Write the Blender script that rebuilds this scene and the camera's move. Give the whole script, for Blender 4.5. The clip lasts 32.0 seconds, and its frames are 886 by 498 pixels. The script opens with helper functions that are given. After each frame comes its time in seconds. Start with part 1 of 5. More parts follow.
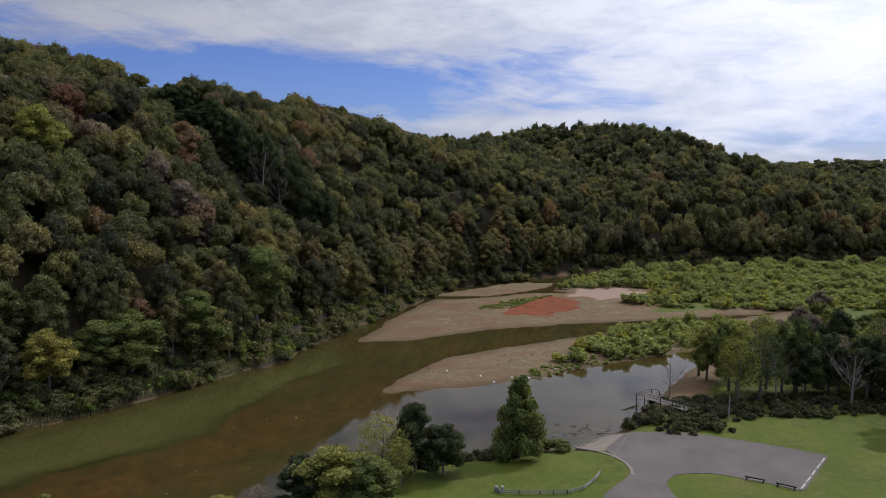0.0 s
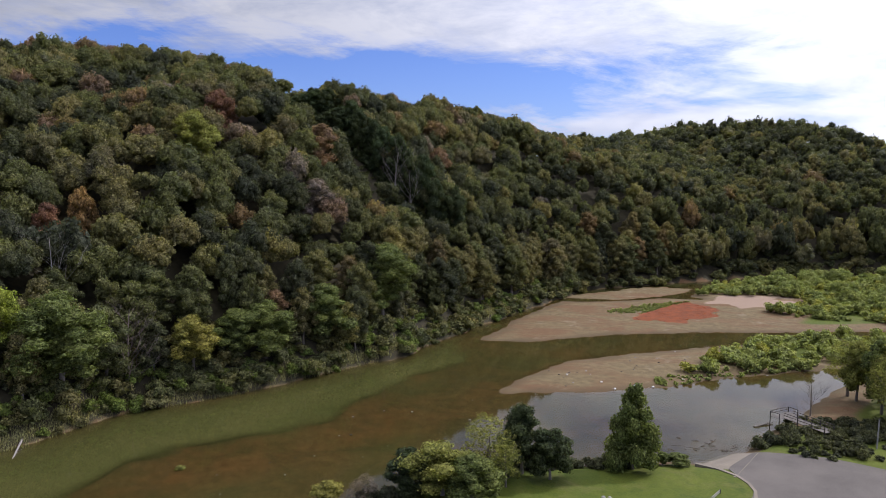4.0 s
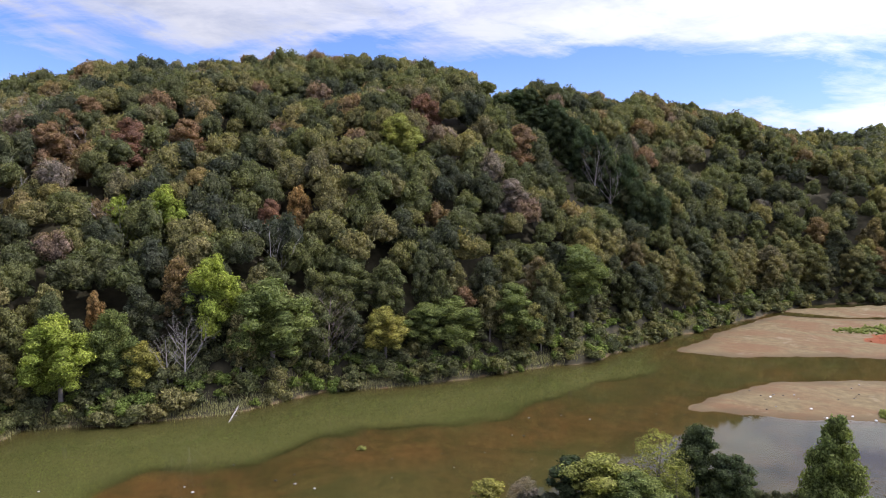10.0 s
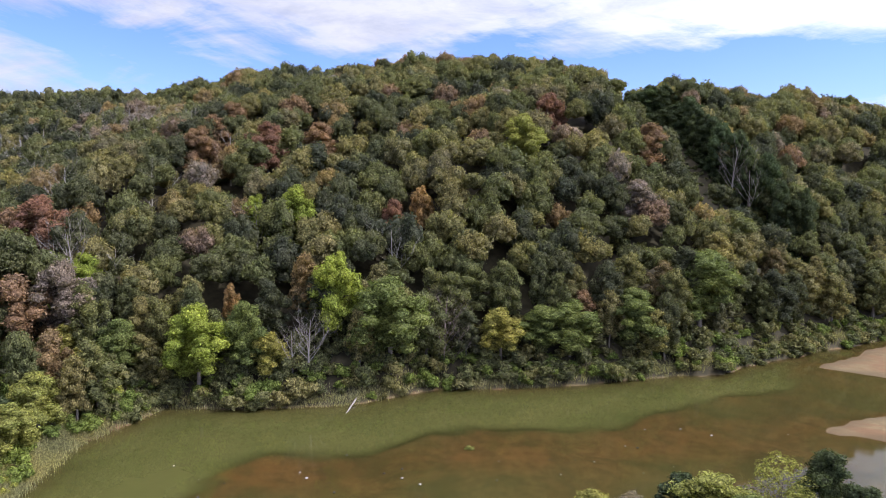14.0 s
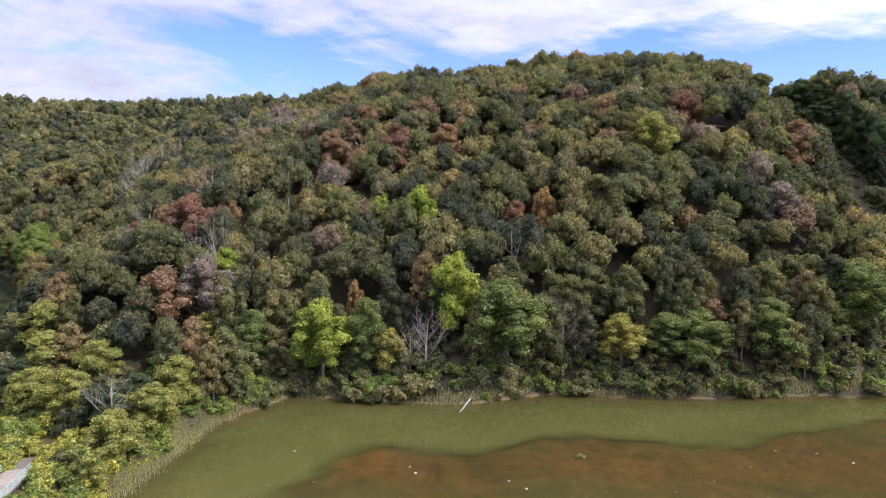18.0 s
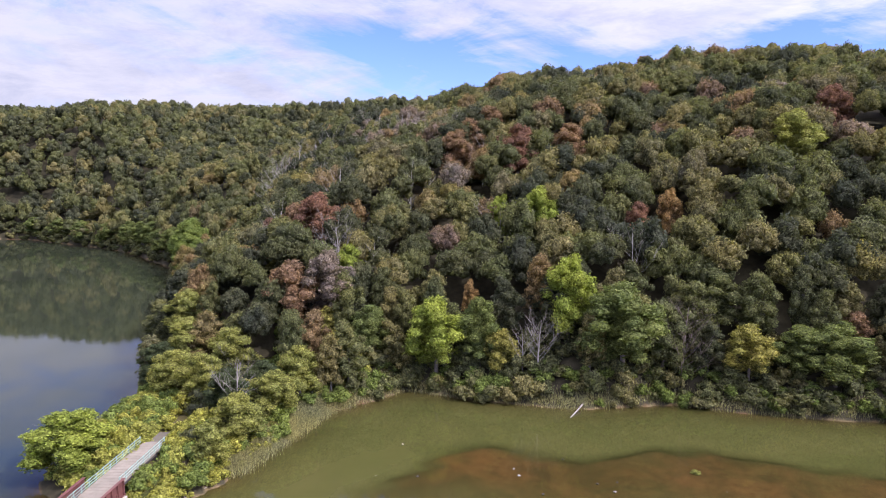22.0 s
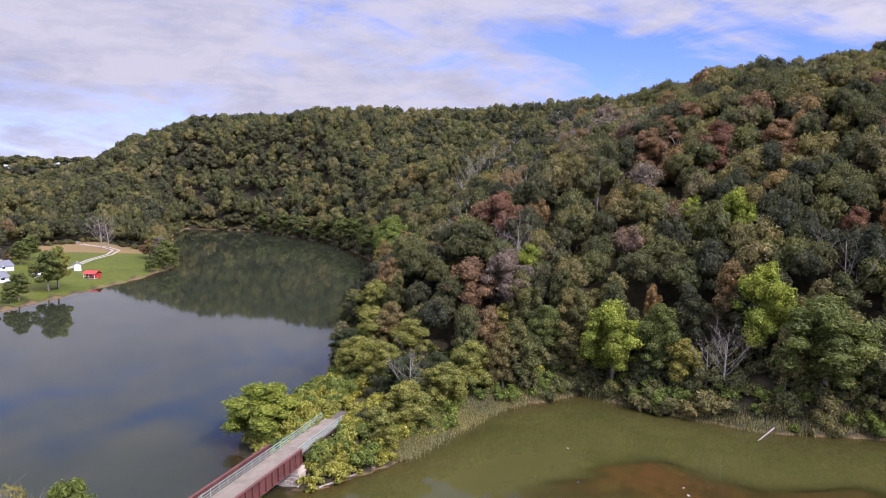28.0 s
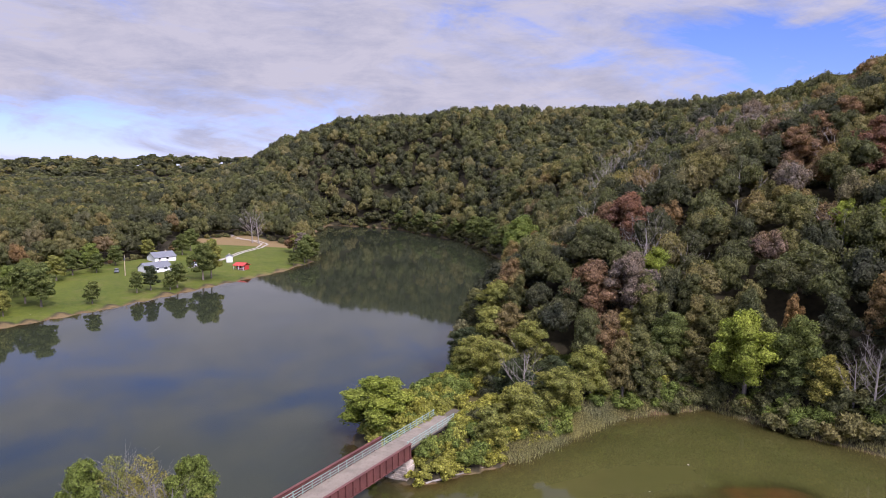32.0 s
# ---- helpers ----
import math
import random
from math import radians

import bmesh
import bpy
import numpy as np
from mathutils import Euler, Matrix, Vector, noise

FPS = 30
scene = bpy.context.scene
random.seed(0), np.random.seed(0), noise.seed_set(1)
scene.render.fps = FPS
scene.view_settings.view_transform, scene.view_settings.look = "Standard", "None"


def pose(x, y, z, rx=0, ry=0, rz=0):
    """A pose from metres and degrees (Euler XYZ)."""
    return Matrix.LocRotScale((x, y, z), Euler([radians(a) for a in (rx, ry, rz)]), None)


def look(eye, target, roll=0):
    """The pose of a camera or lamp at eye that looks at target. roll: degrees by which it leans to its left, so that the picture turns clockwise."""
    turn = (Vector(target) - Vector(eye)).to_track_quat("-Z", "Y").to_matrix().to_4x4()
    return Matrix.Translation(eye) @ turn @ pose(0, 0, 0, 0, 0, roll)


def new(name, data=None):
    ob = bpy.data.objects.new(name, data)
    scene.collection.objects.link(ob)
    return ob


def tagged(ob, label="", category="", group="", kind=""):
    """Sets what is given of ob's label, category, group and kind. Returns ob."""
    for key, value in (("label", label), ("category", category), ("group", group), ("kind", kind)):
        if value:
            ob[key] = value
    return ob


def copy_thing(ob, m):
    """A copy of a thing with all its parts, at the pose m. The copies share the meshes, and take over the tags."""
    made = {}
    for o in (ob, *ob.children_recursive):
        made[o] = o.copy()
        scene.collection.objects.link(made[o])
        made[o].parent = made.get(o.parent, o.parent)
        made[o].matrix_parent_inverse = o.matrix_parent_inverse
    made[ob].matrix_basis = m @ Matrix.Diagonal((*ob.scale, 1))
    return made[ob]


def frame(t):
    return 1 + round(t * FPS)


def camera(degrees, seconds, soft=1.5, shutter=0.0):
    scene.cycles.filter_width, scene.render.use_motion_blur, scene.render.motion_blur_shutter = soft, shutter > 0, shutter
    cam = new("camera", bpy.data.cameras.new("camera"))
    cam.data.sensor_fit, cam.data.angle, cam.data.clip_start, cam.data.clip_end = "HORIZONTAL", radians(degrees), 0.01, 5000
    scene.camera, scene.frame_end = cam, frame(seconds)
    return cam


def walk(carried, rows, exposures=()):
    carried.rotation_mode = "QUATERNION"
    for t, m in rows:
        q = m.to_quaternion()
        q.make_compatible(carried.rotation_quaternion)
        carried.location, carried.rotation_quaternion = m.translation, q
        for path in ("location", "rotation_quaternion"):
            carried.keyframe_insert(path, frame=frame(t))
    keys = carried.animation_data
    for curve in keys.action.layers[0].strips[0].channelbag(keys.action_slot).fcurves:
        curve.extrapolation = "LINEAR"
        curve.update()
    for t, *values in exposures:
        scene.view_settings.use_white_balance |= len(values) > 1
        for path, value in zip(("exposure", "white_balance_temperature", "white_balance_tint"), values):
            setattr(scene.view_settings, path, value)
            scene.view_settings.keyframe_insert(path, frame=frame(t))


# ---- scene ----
# ---------------------------------------------------------------- camera
cam = camera(64.6, 32.0, soft=0.6)
# seconds, x, y, z, heading (clockwise from +y), pitch, roll
PATH = [
    (0.0, -0.05, 0.02, 50.05, 0.000, -6.587, 0.04),
    (1.0, 1.04, 0.13, 50.04, -2.802, -6.599, 0.02),
    (2.0, 2.19, 0.31, 50.03, -5.858, -6.609, 0.00),
    (3.0, 3.35, 0.54, 50.03, -8.835, -6.618, 0.00),
    (3.5, 3.93, 0.68, 50.04, -10.182, -6.624, 0.005),
    (5.5, 6.19, 1.36, 50.08, -15.821, -6.651, 0.035),
    (6.0, 6.73, 1.56, 50.10, -17.365, -6.660, 0.040),
    (7.0, 7.80, 1.99, 50.18, -20.401, -6.678, 0.045),
    (8.0, 8.82, 2.46, 50.28, -23.364, -6.690, 0.045),
    (9.0, 9.79, 2.97, 50.39, -26.285, -6.715, 0.035),
    (10.0, 10.72, 3.52, 50.51, -29.151, -6.744, 0.016),
    (11.0, 11.60, 4.10, 50.63, -32.141, -6.766, -0.009),
    (12.0, 12.42, 4.71, 50.75, -34.948, -6.790, -0.036),
    (13.0, 13.21, 5.35, 50.88, -37.809, -6.810, -0.063),
    (14.0, 13.94, 6.02, 50.99, -40.209, -6.827, -0.080),
    (14.5, 14.29, 6.36, 51.04, -41.277, -6.832, -0.090),
    (16.5, 15.60, 7.80, 51.15, -46.851, -6.825, -0.121),
    (17.0, 15.91, 8.18, 51.18, -48.315, -6.820, -0.122),
    (18.0, 16.49, 8.95, 51.21, -51.349, -6.812, -0.118),
    (19.0, 17.04, 9.74, 51.22, -54.051, -6.805, -0.107),
    (20.0, 17.56, 10.56, 51.20, -56.767, -6.791, -0.088),
    (21.0, 18.05, 11.40, 51.16, -59.520, -6.770, -0.064),
    (22.0, 18.51, 12.25, 51.11, -62.190, -6.745, -0.037),
    (23.0, 18.94, 13.14, 51.03, -64.740, -6.718, 0.000),
    (24.0, 19.32, 14.04, 50.94, -67.902, -6.691, 0.030),
    (25.0, 19.67, 14.96, 50.84, -70.655, -6.665, 0.045),
    (25.5, 19.82, 15.43, 50.79, -71.959, -6.653, 0.050),
    (27.5, 20.28, 17.37, 50.60, -77.467, -6.617, 0.055),
    (28.0, 20.35, 17.87, 50.56, -78.856, -6.612, 0.055),
    (29.0, 20.41, 18.88, 50.51, -81.499, -6.610, 0.065),
    (30.0, 20.36, 19.92, 50.49, -84.205, -6.615, 0.080),
    (31.0, 20.19, 20.98, 50.52, -87.229, -6.639, 0.090),
    (32.0, 19.95, 22.07, 50.60, -90.190, -6.673, 0.105),
]


def stand(x, y, z, heading, pitch, roll):
    a, b = radians(heading), radians(pitch)
    way = Vector((math.sin(a) * math.cos(b), math.cos(a) * math.cos(b), math.sin(b)))
    return look((x, y, z), Vector((x, y, z)) + way, roll)


walk(cam, [(r[0], stand(*r[1:])) for r in PATH],
     [(0.0, -1.20, 5900, 14.0), (3.0, -0.89, 5900, 15.0), (6.0, -0.42, 5880, 16.0), (10.0, -0.14, 5850, 16.0), (14.0, 0.08, 5850, 17.0), (19.0, 0.14, 5830, 21.0), (24.0, 0.04, 5830, 25.0), (32.0, -0.40, 5930, 27.0)])

# ---------------------------------------------------------------- world and sun
SUN_AZ, SUN_EL = 56.0, 42.0


class Tree_of_nodes:
    """Short notation for shader nodes."""

    def __init__(self, tree):
        self.t = tree

    def n(self, kind, **kw):
        node = self.t.nodes.new(kind)
        for key, value in kw.items():
            if key == "op":
                node.operation = value
            elif key == "blend":
                node.data_type, node.blend_type = "RGBA", value
            elif key == "name_of":
                node.attribute_name = value
        return node

    def link(self, a, b):
        self.t.links.new(a, b)

    def put(self, sock, value):
        if isinstance(value, bpy.types.NodeSocket):
            self.link(value, sock)
        else:
            sock.default_value = value

    def math(self, op, a, b=0.0, clamp=False):
        m = self.n("ShaderNodeMath", op=op)
        m.use_clamp = clamp
        self.put(m.inputs[0], a)
        self.put(m.inputs[1], b)
        return m.outputs[0]

    def noise(self, vec, scale, detail=4.0, rough=0.55, distort=0.0):
        m = self.n("ShaderNodeTexNoise")
        if vec is not None:
            self.link(vec, m.inputs["Vector"])
        m.inputs["Scale"].default_value = scale
        m.inputs["Detail"].default_value = detail
        m.inputs["Roughness"].default_value = rough
        m.inputs["Distortion"].default_value = distort
        return m.outputs["Fac"]

    def ramp(self, fac, stops, interp="LINEAR"):
        m = self.n("ShaderNodeValToRGB")
        el = m.color_ramp.elements
        m.color_ramp.interpolation = interp
        while len(el) < len(stops):
            el.new(0.5)
        for e, (p, c) in zip(el, stops):
            e.position = p
            e.color = (c, c, c, 1) if isinstance(c, (int, float)) else (*c, 1)
        self.put(m.inputs[0], fac)
        return m.outputs[0]

    def mix(self, fac, a, b, blend="MIX"):
        m = self.n("ShaderNodeMix", blend=blend)
        for sock, value in ((m.inputs[0], fac), (m.inputs[6], a), (m.inputs[7], b)):
            if not isinstance(value, bpy.types.NodeSocket) and sock != m.inputs[0]:
                value = (*value, 1)
            self.put(sock, value)
        return m.outputs[2]

    def attr(self, name):
        return self.n("ShaderNodeAttribute", name_of=name).outputs["Fac"]

    def coord(self):
        return self.n("ShaderNodeTexCoord").outputs["Object"]

    def scaled(self, vec, sx, sy, sz):
        m = self.n("ShaderNodeMapping")
        self.link(vec, m.inputs["Vector"])
        m.inputs["Scale"].default_value = (sx, sy, sz)
        return m.outputs[0]

    def bump(self, height, strength, distance):
        m = self.n("ShaderNodeBump")
        m.inputs["Strength"].default_value = strength
        m.inputs["Distance"].default_value = distance
        self.link(height, m.inputs["Height"])
        return m.outputs[0]


def make_world():
    w = bpy.data.worlds.new("sky")
    scene.world = w
    w.use_nodes = True
    t = Tree_of_nodes(w.node_tree)
    w.node_tree.nodes.clear()
    sky = t.n("ShaderNodeTexSky")
    sky.sky_type = "NISHITA"
    sky.sun_disc = False
    sky.sun_elevation, sky.sun_rotation = radians(SUN_EL), radians(SUN_AZ)
    sky.air_density, sky.dust_density, sky.ozone_density = 1.0, 0.15, 2.5
    way = t.n("ShaderNodeTexCoord").outputs["Generated"]
    sep = t.n("ShaderNodeSeparateXYZ")
    t.link(way, sep.inputs[0])
    x, y, z = sep.outputs
    az = t.math("ARCTAN2", x, y)

    def bump(az0, el0, wide, high):
        """A soft hill over the dome round a direction, in degrees."""
        u = t.math("DIVIDE", t.math("SUBTRACT", az, radians(az0)), radians(wide))
        v = t.math("DIVIDE", t.math("SUBTRACT", z, math.sin(radians(el0))), math.sin(radians(high)))
        q = t.math("ADD", t.math("MULTIPLY", u, u), t.math("MULTIPLY", v, v))
        return t.math("POWER", 2.718, t.math("MULTIPLY", q, -1.0))

    big = t.noise(t.scaled(way, 1.0, 1.0, 2.6), 1.9, 3.0, 0.5, 0.6)
    fine = t.noise(t.scaled(way, 1.0, 1.0, 3.4), 5.0, 12.0, 0.62, 0.5)
    # drawn-out ice cloud, in long slanting wisps
    turned = t.n("ShaderNodeMapping")
    t.link(way, turned.inputs["Vector"])
    turned.inputs["Rotation"].default_value = (radians(20), radians(-16), radians(25))
    wisp = t.noise(t.scaled(turned.outputs[0], 1.4, 1.4, 13.0), 2.6, 9.0, 0.58, 0.25)
    ray = t.n("ShaderNodeVectorMath", op="DOT_PRODUCT")
    t.link(way, ray.inputs[0])
    ray.inputs[1].default_value = (math.sin(radians(SUN_AZ)) * math.cos(radians(SUN_EL)), math.cos(radians(SUN_AZ)) * math.cos(radians(SUN_EL)), math.sin(radians(SUN_EL)))
    toward = ray.outputs["Value"]
    dens = t.math("ADD", t.math("ADD", t.math("MULTIPLY", big, 0.40), t.math("MULTIPLY", fine, 0.62)), t.math("MULTIPLY", wisp, 0.26))
    # the sheet of cloud over the valley and the gaps in it
    for az0, el0, wide, high, k in ((6, 13, 40, 4.5, 0.20), (32, 7, 17, 6.5, 0.20), (-18, 6.8, 22, 2.6, -0.20), (-48, 7.0, 14, 2.4, -0.13), (10, 3.6, 22, 1.5, 0.12),
                                    (-82, 8, 18, 6, 0.10), (-104, 8.5, 18, 5.0, 0.15), (-112, 3.0, 12, 2.0, -0.03), (-45, 13, 22, 3.0, 0.12), (-66, 10.0, 4, 3.5, -0.13), (-126, 8, 12, 5, 0.10), (-100, 24, 45, 11, 0.03)):
        dens = t.math("ADD", dens, t.math("MULTIPLY", bump(az0, el0, wide, high), k))
    dens = t.math("ADD", dens, t.math("MULTIPLY", t.math("MAXIMUM", t.math("SUBTRACT", z, 0.16), 0.0), 0.22))
    mask = t.ramp(dens, [(0.615, 0.02), (0.675, 0.42), (0.74, 0.85), (0.82, 1.0)])
    glow = t.math("ADD", 0.73, t.math("MULTIPLY", t.math("POWER", t.math("MULTIPLY", t.math("ADD", toward, 1.0), 0.5), 5.0), 2.8))
    shade = t.ramp(t.noise(t.scaled(way, 1.0, 1.0, 3.4), 7.5, 11.0, 0.66, 0.3), [(0.32, (0.70, 0.73, 0.84)), (0.58, (0.98, 0.97, 1.0))])
    # unseen cloud high overhead is brightened, added as fill light
    glow = t.math("ADD", glow, t.math("MULTIPLY", t.math("MAXIMUM", t.math("SUBTRACT", z, 0.45), 0.0), 3.0))
    shade = t.mix(1.0, shade, glow, "MULTIPLY")
    blue = t.mix(1.0, sky.outputs[0], (0.100, 0.113, 0.182), "MULTIPLY")
    col = t.mix(mask, blue, shade)
    bg = t.n("ShaderNodeBackground")
    t.link(col, bg.inputs[0])
    bg.inputs[1].default_value = 1.1
    out = t.n("ShaderNodeOutputWorld")
    t.link(bg.outputs[0], out.inputs[0])


make_world()
sun_data = bpy.data.lights.new("sun", "SUN")
sun_data.energy, sun_data.angle, sun_data.color = 4.9, radians(0.53), (1.0, 0.96, 0.90)
sun = new("sun", sun_data)
_a, _e = radians(SUN_AZ), radians(SUN_EL)
sun.matrix_world = look((0, 0, 300), Vector((0, 0, 300)) - Vector((math.sin(_a) * math.cos(_e), math.cos(_a) * math.cos(_e), math.sin(_e))))

# ---------------------------------------------------------------- materials


def material(name):
    m = bpy.data.materials.new(name)
    m.use_nodes = True
    t = Tree_of_nodes(m.node_tree)
    b = m.node_tree.nodes["Principled BSDF"]
    return m, t, b


def simple(name, colour, rough=0.8, metal=0.0, vary=0.25, scale=1.5, fine=14.0, bump=0.0):
    """A weathered plain surface: base colour with stains and grain."""
    m, t, b = material(name)
    c = t.coord()
    dark = tuple(v * (1 - vary) for v in colour)
    pale = tuple(min(1.0, v * (1 + vary)) for v in colour)
    f = t.math("ADD", t.math("MULTIPLY", t.noise(c, scale, 4), 0.6), t.math("MULTIPLY", t.noise(c, fine, 3), 0.4))
    t.link(t.ramp(f, [(0.32, dark), (0.68, pale)]), b.inputs["Base Color"])
    b.inputs["Roughness"].default_value = rough
    b.inputs["Metallic"].default_value = metal
    if bump:
        t.link(t.bump(t.noise(c, fine, 4), bump, 0.02), b.inputs["Normal"])
    return m


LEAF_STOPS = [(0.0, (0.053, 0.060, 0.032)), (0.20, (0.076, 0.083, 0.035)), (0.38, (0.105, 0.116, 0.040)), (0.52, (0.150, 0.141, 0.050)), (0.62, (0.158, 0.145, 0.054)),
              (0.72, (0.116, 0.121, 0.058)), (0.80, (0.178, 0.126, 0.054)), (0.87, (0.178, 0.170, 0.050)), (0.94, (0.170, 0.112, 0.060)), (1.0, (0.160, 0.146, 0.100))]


def foliage(name, source, colour=None, spread=0.35):
    """Leaves. source: 'tint' (an attribute per tree), 'object' (a random value per tree) or a plain colour."""
    m, t, b = material(name)
    if colour is None:
        if source == "tint":
            f = t.attr("tint")
        else:
            f = t.math("MULTIPLY", t.n("ShaderNodeObjectInfo").outputs["Random"], 0.90)
        base = t.ramp(f, LEAF_STOPS)
    else:
        rgb = t.n("ShaderNodeRGB")
        rgb.outputs[0].default_value = (*colour, 1)
        base = rgb.outputs[0]
    surface = t.n("ShaderNodeNewGeometry")
    geo = surface.outputs["Position"]
    sprays = t.ramp(surface.outputs["Random Per Island"], [(0.0, 0.84), (0.5, 1.15), (1.0, 1.55)])
    base = t.mix(1.0, base, sprays, "MULTIPLY")
    # dark specks put the shade in gaps between leaves into the colour
    leaves = t.noise(geo, 2.8, 3, 0.8)
    k = t.ramp(leaves, [(0.40, 1 - 1.9 * spread), (0.60, 1 + 1.9 * spread)])
    t.link(t.bump(leaves, 0.8, 0.3), b.inputs["Normal"])
    # broad tone drift; its raised blue stands in for haze over the hills
    k2 = t.ramp(t.noise(geo, 0.16, 2, 0.5), [(0.3, (0.93, 0.90, 1.14)), (0.7, (1.20, 1.06, 1.10))])
    base = t.mix(1.0, t.mix(1.0, base, k, "MULTIPLY"), k2, "MULTIPLY")
    t.link(base, b.inputs["Base Color"])
    b.inputs["Roughness"].default_value = 0.7
    b.inputs["Specular IOR Level"].default_value = 0.10
    tr = t.n("ShaderNodeBsdfTranslucent")
    t.link(t.mix(1.0, base, (1.25, 1.35, 0.7), "MULTIPLY"), tr.inputs[0])
    mx = t.n("ShaderNodeMixShader")
    mx.inputs[0].default_value = 0.40
    t.link(b.outputs[0], mx.inputs[1])
    t.link(tr.outputs[0], mx.inputs[2])
    t.link(mx.outputs[0], m.node_tree.nodes["Material Output"].inputs[0])
    return m


LEAF_TINT = foliage("leaves_of_the_wood", "tint")
LEAF_FAR = foliage("leaves_of_the_far_wood", "tint", None, 0.20)
LEAF_OBJ = foliage("leaves_mixed", "object")
LIME = foliage("lime_leaves", "", (0.190, 0.232, 0.036))
FRESH = foliage("fresh_green_leaves", "", (0.130, 0.170, 0.036))
GREEN = foliage("plain_green_leaves", "", (0.112, 0.138, 0.037))
DEEP = foliage("deep_green_leaves", "", (0.052, 0.074, 0.030))
DARK = foliage("dark_green_leaves", "", (0.052, 0.068, 0.027))
OLIVE = foliage("olive_leaves", "", (0.185, 0.198, 0.046))
YELLOW = foliage("yellow_leaves", "", (0.215, 0.205, 0.045))
RUSTY = foliage("rusty_leaves", "", (0.180, 0.122, 0.062))
RED_LEAF = foliage("red_leaves", "", (0.165, 0.096, 0.056))
ORANGE = foliage("orange_leaves", "", (0.245, 0.165, 0.060))
DRAB = foliage("drab_grey_leaves", "", (0.165, 0.140, 0.098))
WILLOW = foliage("willow_leaves", "", (0.200, 0.232, 0.064))
REED = foliage("reed_blades", "", (0.250, 0.245, 0.105))
THICKET = foliage("thicket_leaves", "", (0.240, 0.248, 0.046))
WEED_RED = foliage("red_weed", "", (0.195, 0.056, 0.017))
BARK = simple("bark", (0.17, 0.14, 0.11), 0.9, 0, 0.4, 0.6, 6.0)
ASH_WOOD = simple("ash_grey_wood", (0.37, 0.335, 0.285), 0.9, 0, 0.25, 0.6, 6.0)
BARK_BROWN = simple("dead_brown_wood", (0.195, 0.150, 0.118), 0.9, 0, 0.3, 0.6, 6.0)
BARK_PALE = simple("bare_wood", (0.27, 0.235, 0.20), 0.9, 0, 0.3, 0.6, 6.0)


def ground_material():
    m, t, b = material("ground_soil")
    c = t.coord()
    big, mid, fin = t.noise(c, 0.05, 4), t.noise(c, 0.5, 5, 0.6), t.noise(c, 3.5, 5, 0.65)
    forest = t.ramp(mid, [(0.3, (0.026, 0.023, 0.012)), (0.7, (0.062, 0.050, 0.026))])
    grass = t.mix(t.ramp(t.math("ADD", t.math("MULTIPLY", big, 0.6), t.math("MULTIPLY", mid, 0.4)), [(0.35, 0.0), (0.65, 1.0)]), (0.058, 0.080, 0.008), (0.100, 0.114, 0.012))
    grass = t.mix(t.ramp(t.noise(c, 0.16, 5, 0.7, 0.5), [(0.50, 0.0), (0.68, 0.6)]), grass, (0.128, 0.114, 0.034))
    grass = t.mix(t.ramp(t.noise(c, 0.30, 4, 0.7), [(0.56, 0.0), (0.70, 0.5)]), grass, (0.040, 0.062, 0.010))
    grass = t.mix(1.0, grass, t.ramp(fin, [(0.25, 0.75), (0.75, 1.2)]), "MULTIPLY")
    mud = t.mix(t.ramp(mid, [(0.3, 0.0), (0.7, 1.0)]), (0.122, 0.086, 0.040), (0.192, 0.142, 0.068))
    mud = t.mix(t.ramp(t.noise(t.scaled(c, 1.0, 2.2, 1.0), 0.045, 5, 0.65, 0.6), [(0.45, 0.0), (0.62, 0.75)]), mud, (0.150, 0.076, 0.034))
    mud = t.mix(t.ramp(t.noise(c, 0.11, 5, 0.7, 0.4), [(0.58, 0.0), (0.70, 0.7)]), mud, (0.250, 0.198, 0.125))
    mud = t.mix(1.0, mud, t.ramp(fin, [(0.25, 0.72), (0.75, 1.10)]), "MULTIPLY")
    mud = t.mix(t.math("MULTIPLY", t.attr("wet"), t.ramp(mid, [(0.3, 0.5), (0.7, 1.0)])), mud, (0.082, 0.056, 0.026))
    red = t.mix(t.ramp(mid, [(0.35, 0.0), (0.65, 1.0)]), (0.130, 0.042, 0.016), (0.220, 0.060, 0.018))
    silt = t.mix(t.ramp(mid, [(0.3, 0.0), (0.7, 1.0)]), (0.100, 0.058, 0.022), (0.165, 0.095, 0.038))
    silt = t.mix(t.ramp(t.noise(c, 0.075, 6, 0.65, 0.8), [(0.44, 0.0), (0.60, 0.85)]), silt, (0.066, 0.050, 0.018))
    silt = t.mix(t.ramp(t.noise(c, 0.05, 5, 0.6, 0.5), [(0.55, 0.0), (0.68, 0.7)]), silt, (0.175, 0.088, 0.032))
    dry = t.mix(fin, (0.235, 0.150, 0.068), (0.160, 0.120, 0.048))
    pale = t.mix(fin, (0.30, 0.21, 0.145), (0.25, 0.17, 0.115))
    col = forest
    for name, layer in (("mud", mud), ("grass", grass), ("dry", dry), ("pale", pale), ("red", red), ("silt", silt)):
        edge = t.math("ADD", t.attr(name), t.math("MULTIPLY", t.math("SUBTRACT", fin, 0.5), 0.5))
        col = t.mix(t.ramp(edge, [(0.35, 0.0), (0.65, 1.0)]), col, layer)
    t.link(col, b.inputs["Base Color"])
    b.inputs["Roughness"].default_value = 0.9
    b.inputs["Specular IOR Level"].default_value = 0.2
    t.link(t.bump(t.math("ADD", fin, mid), 0.5, 0.12), b.inputs["Normal"])
    return m


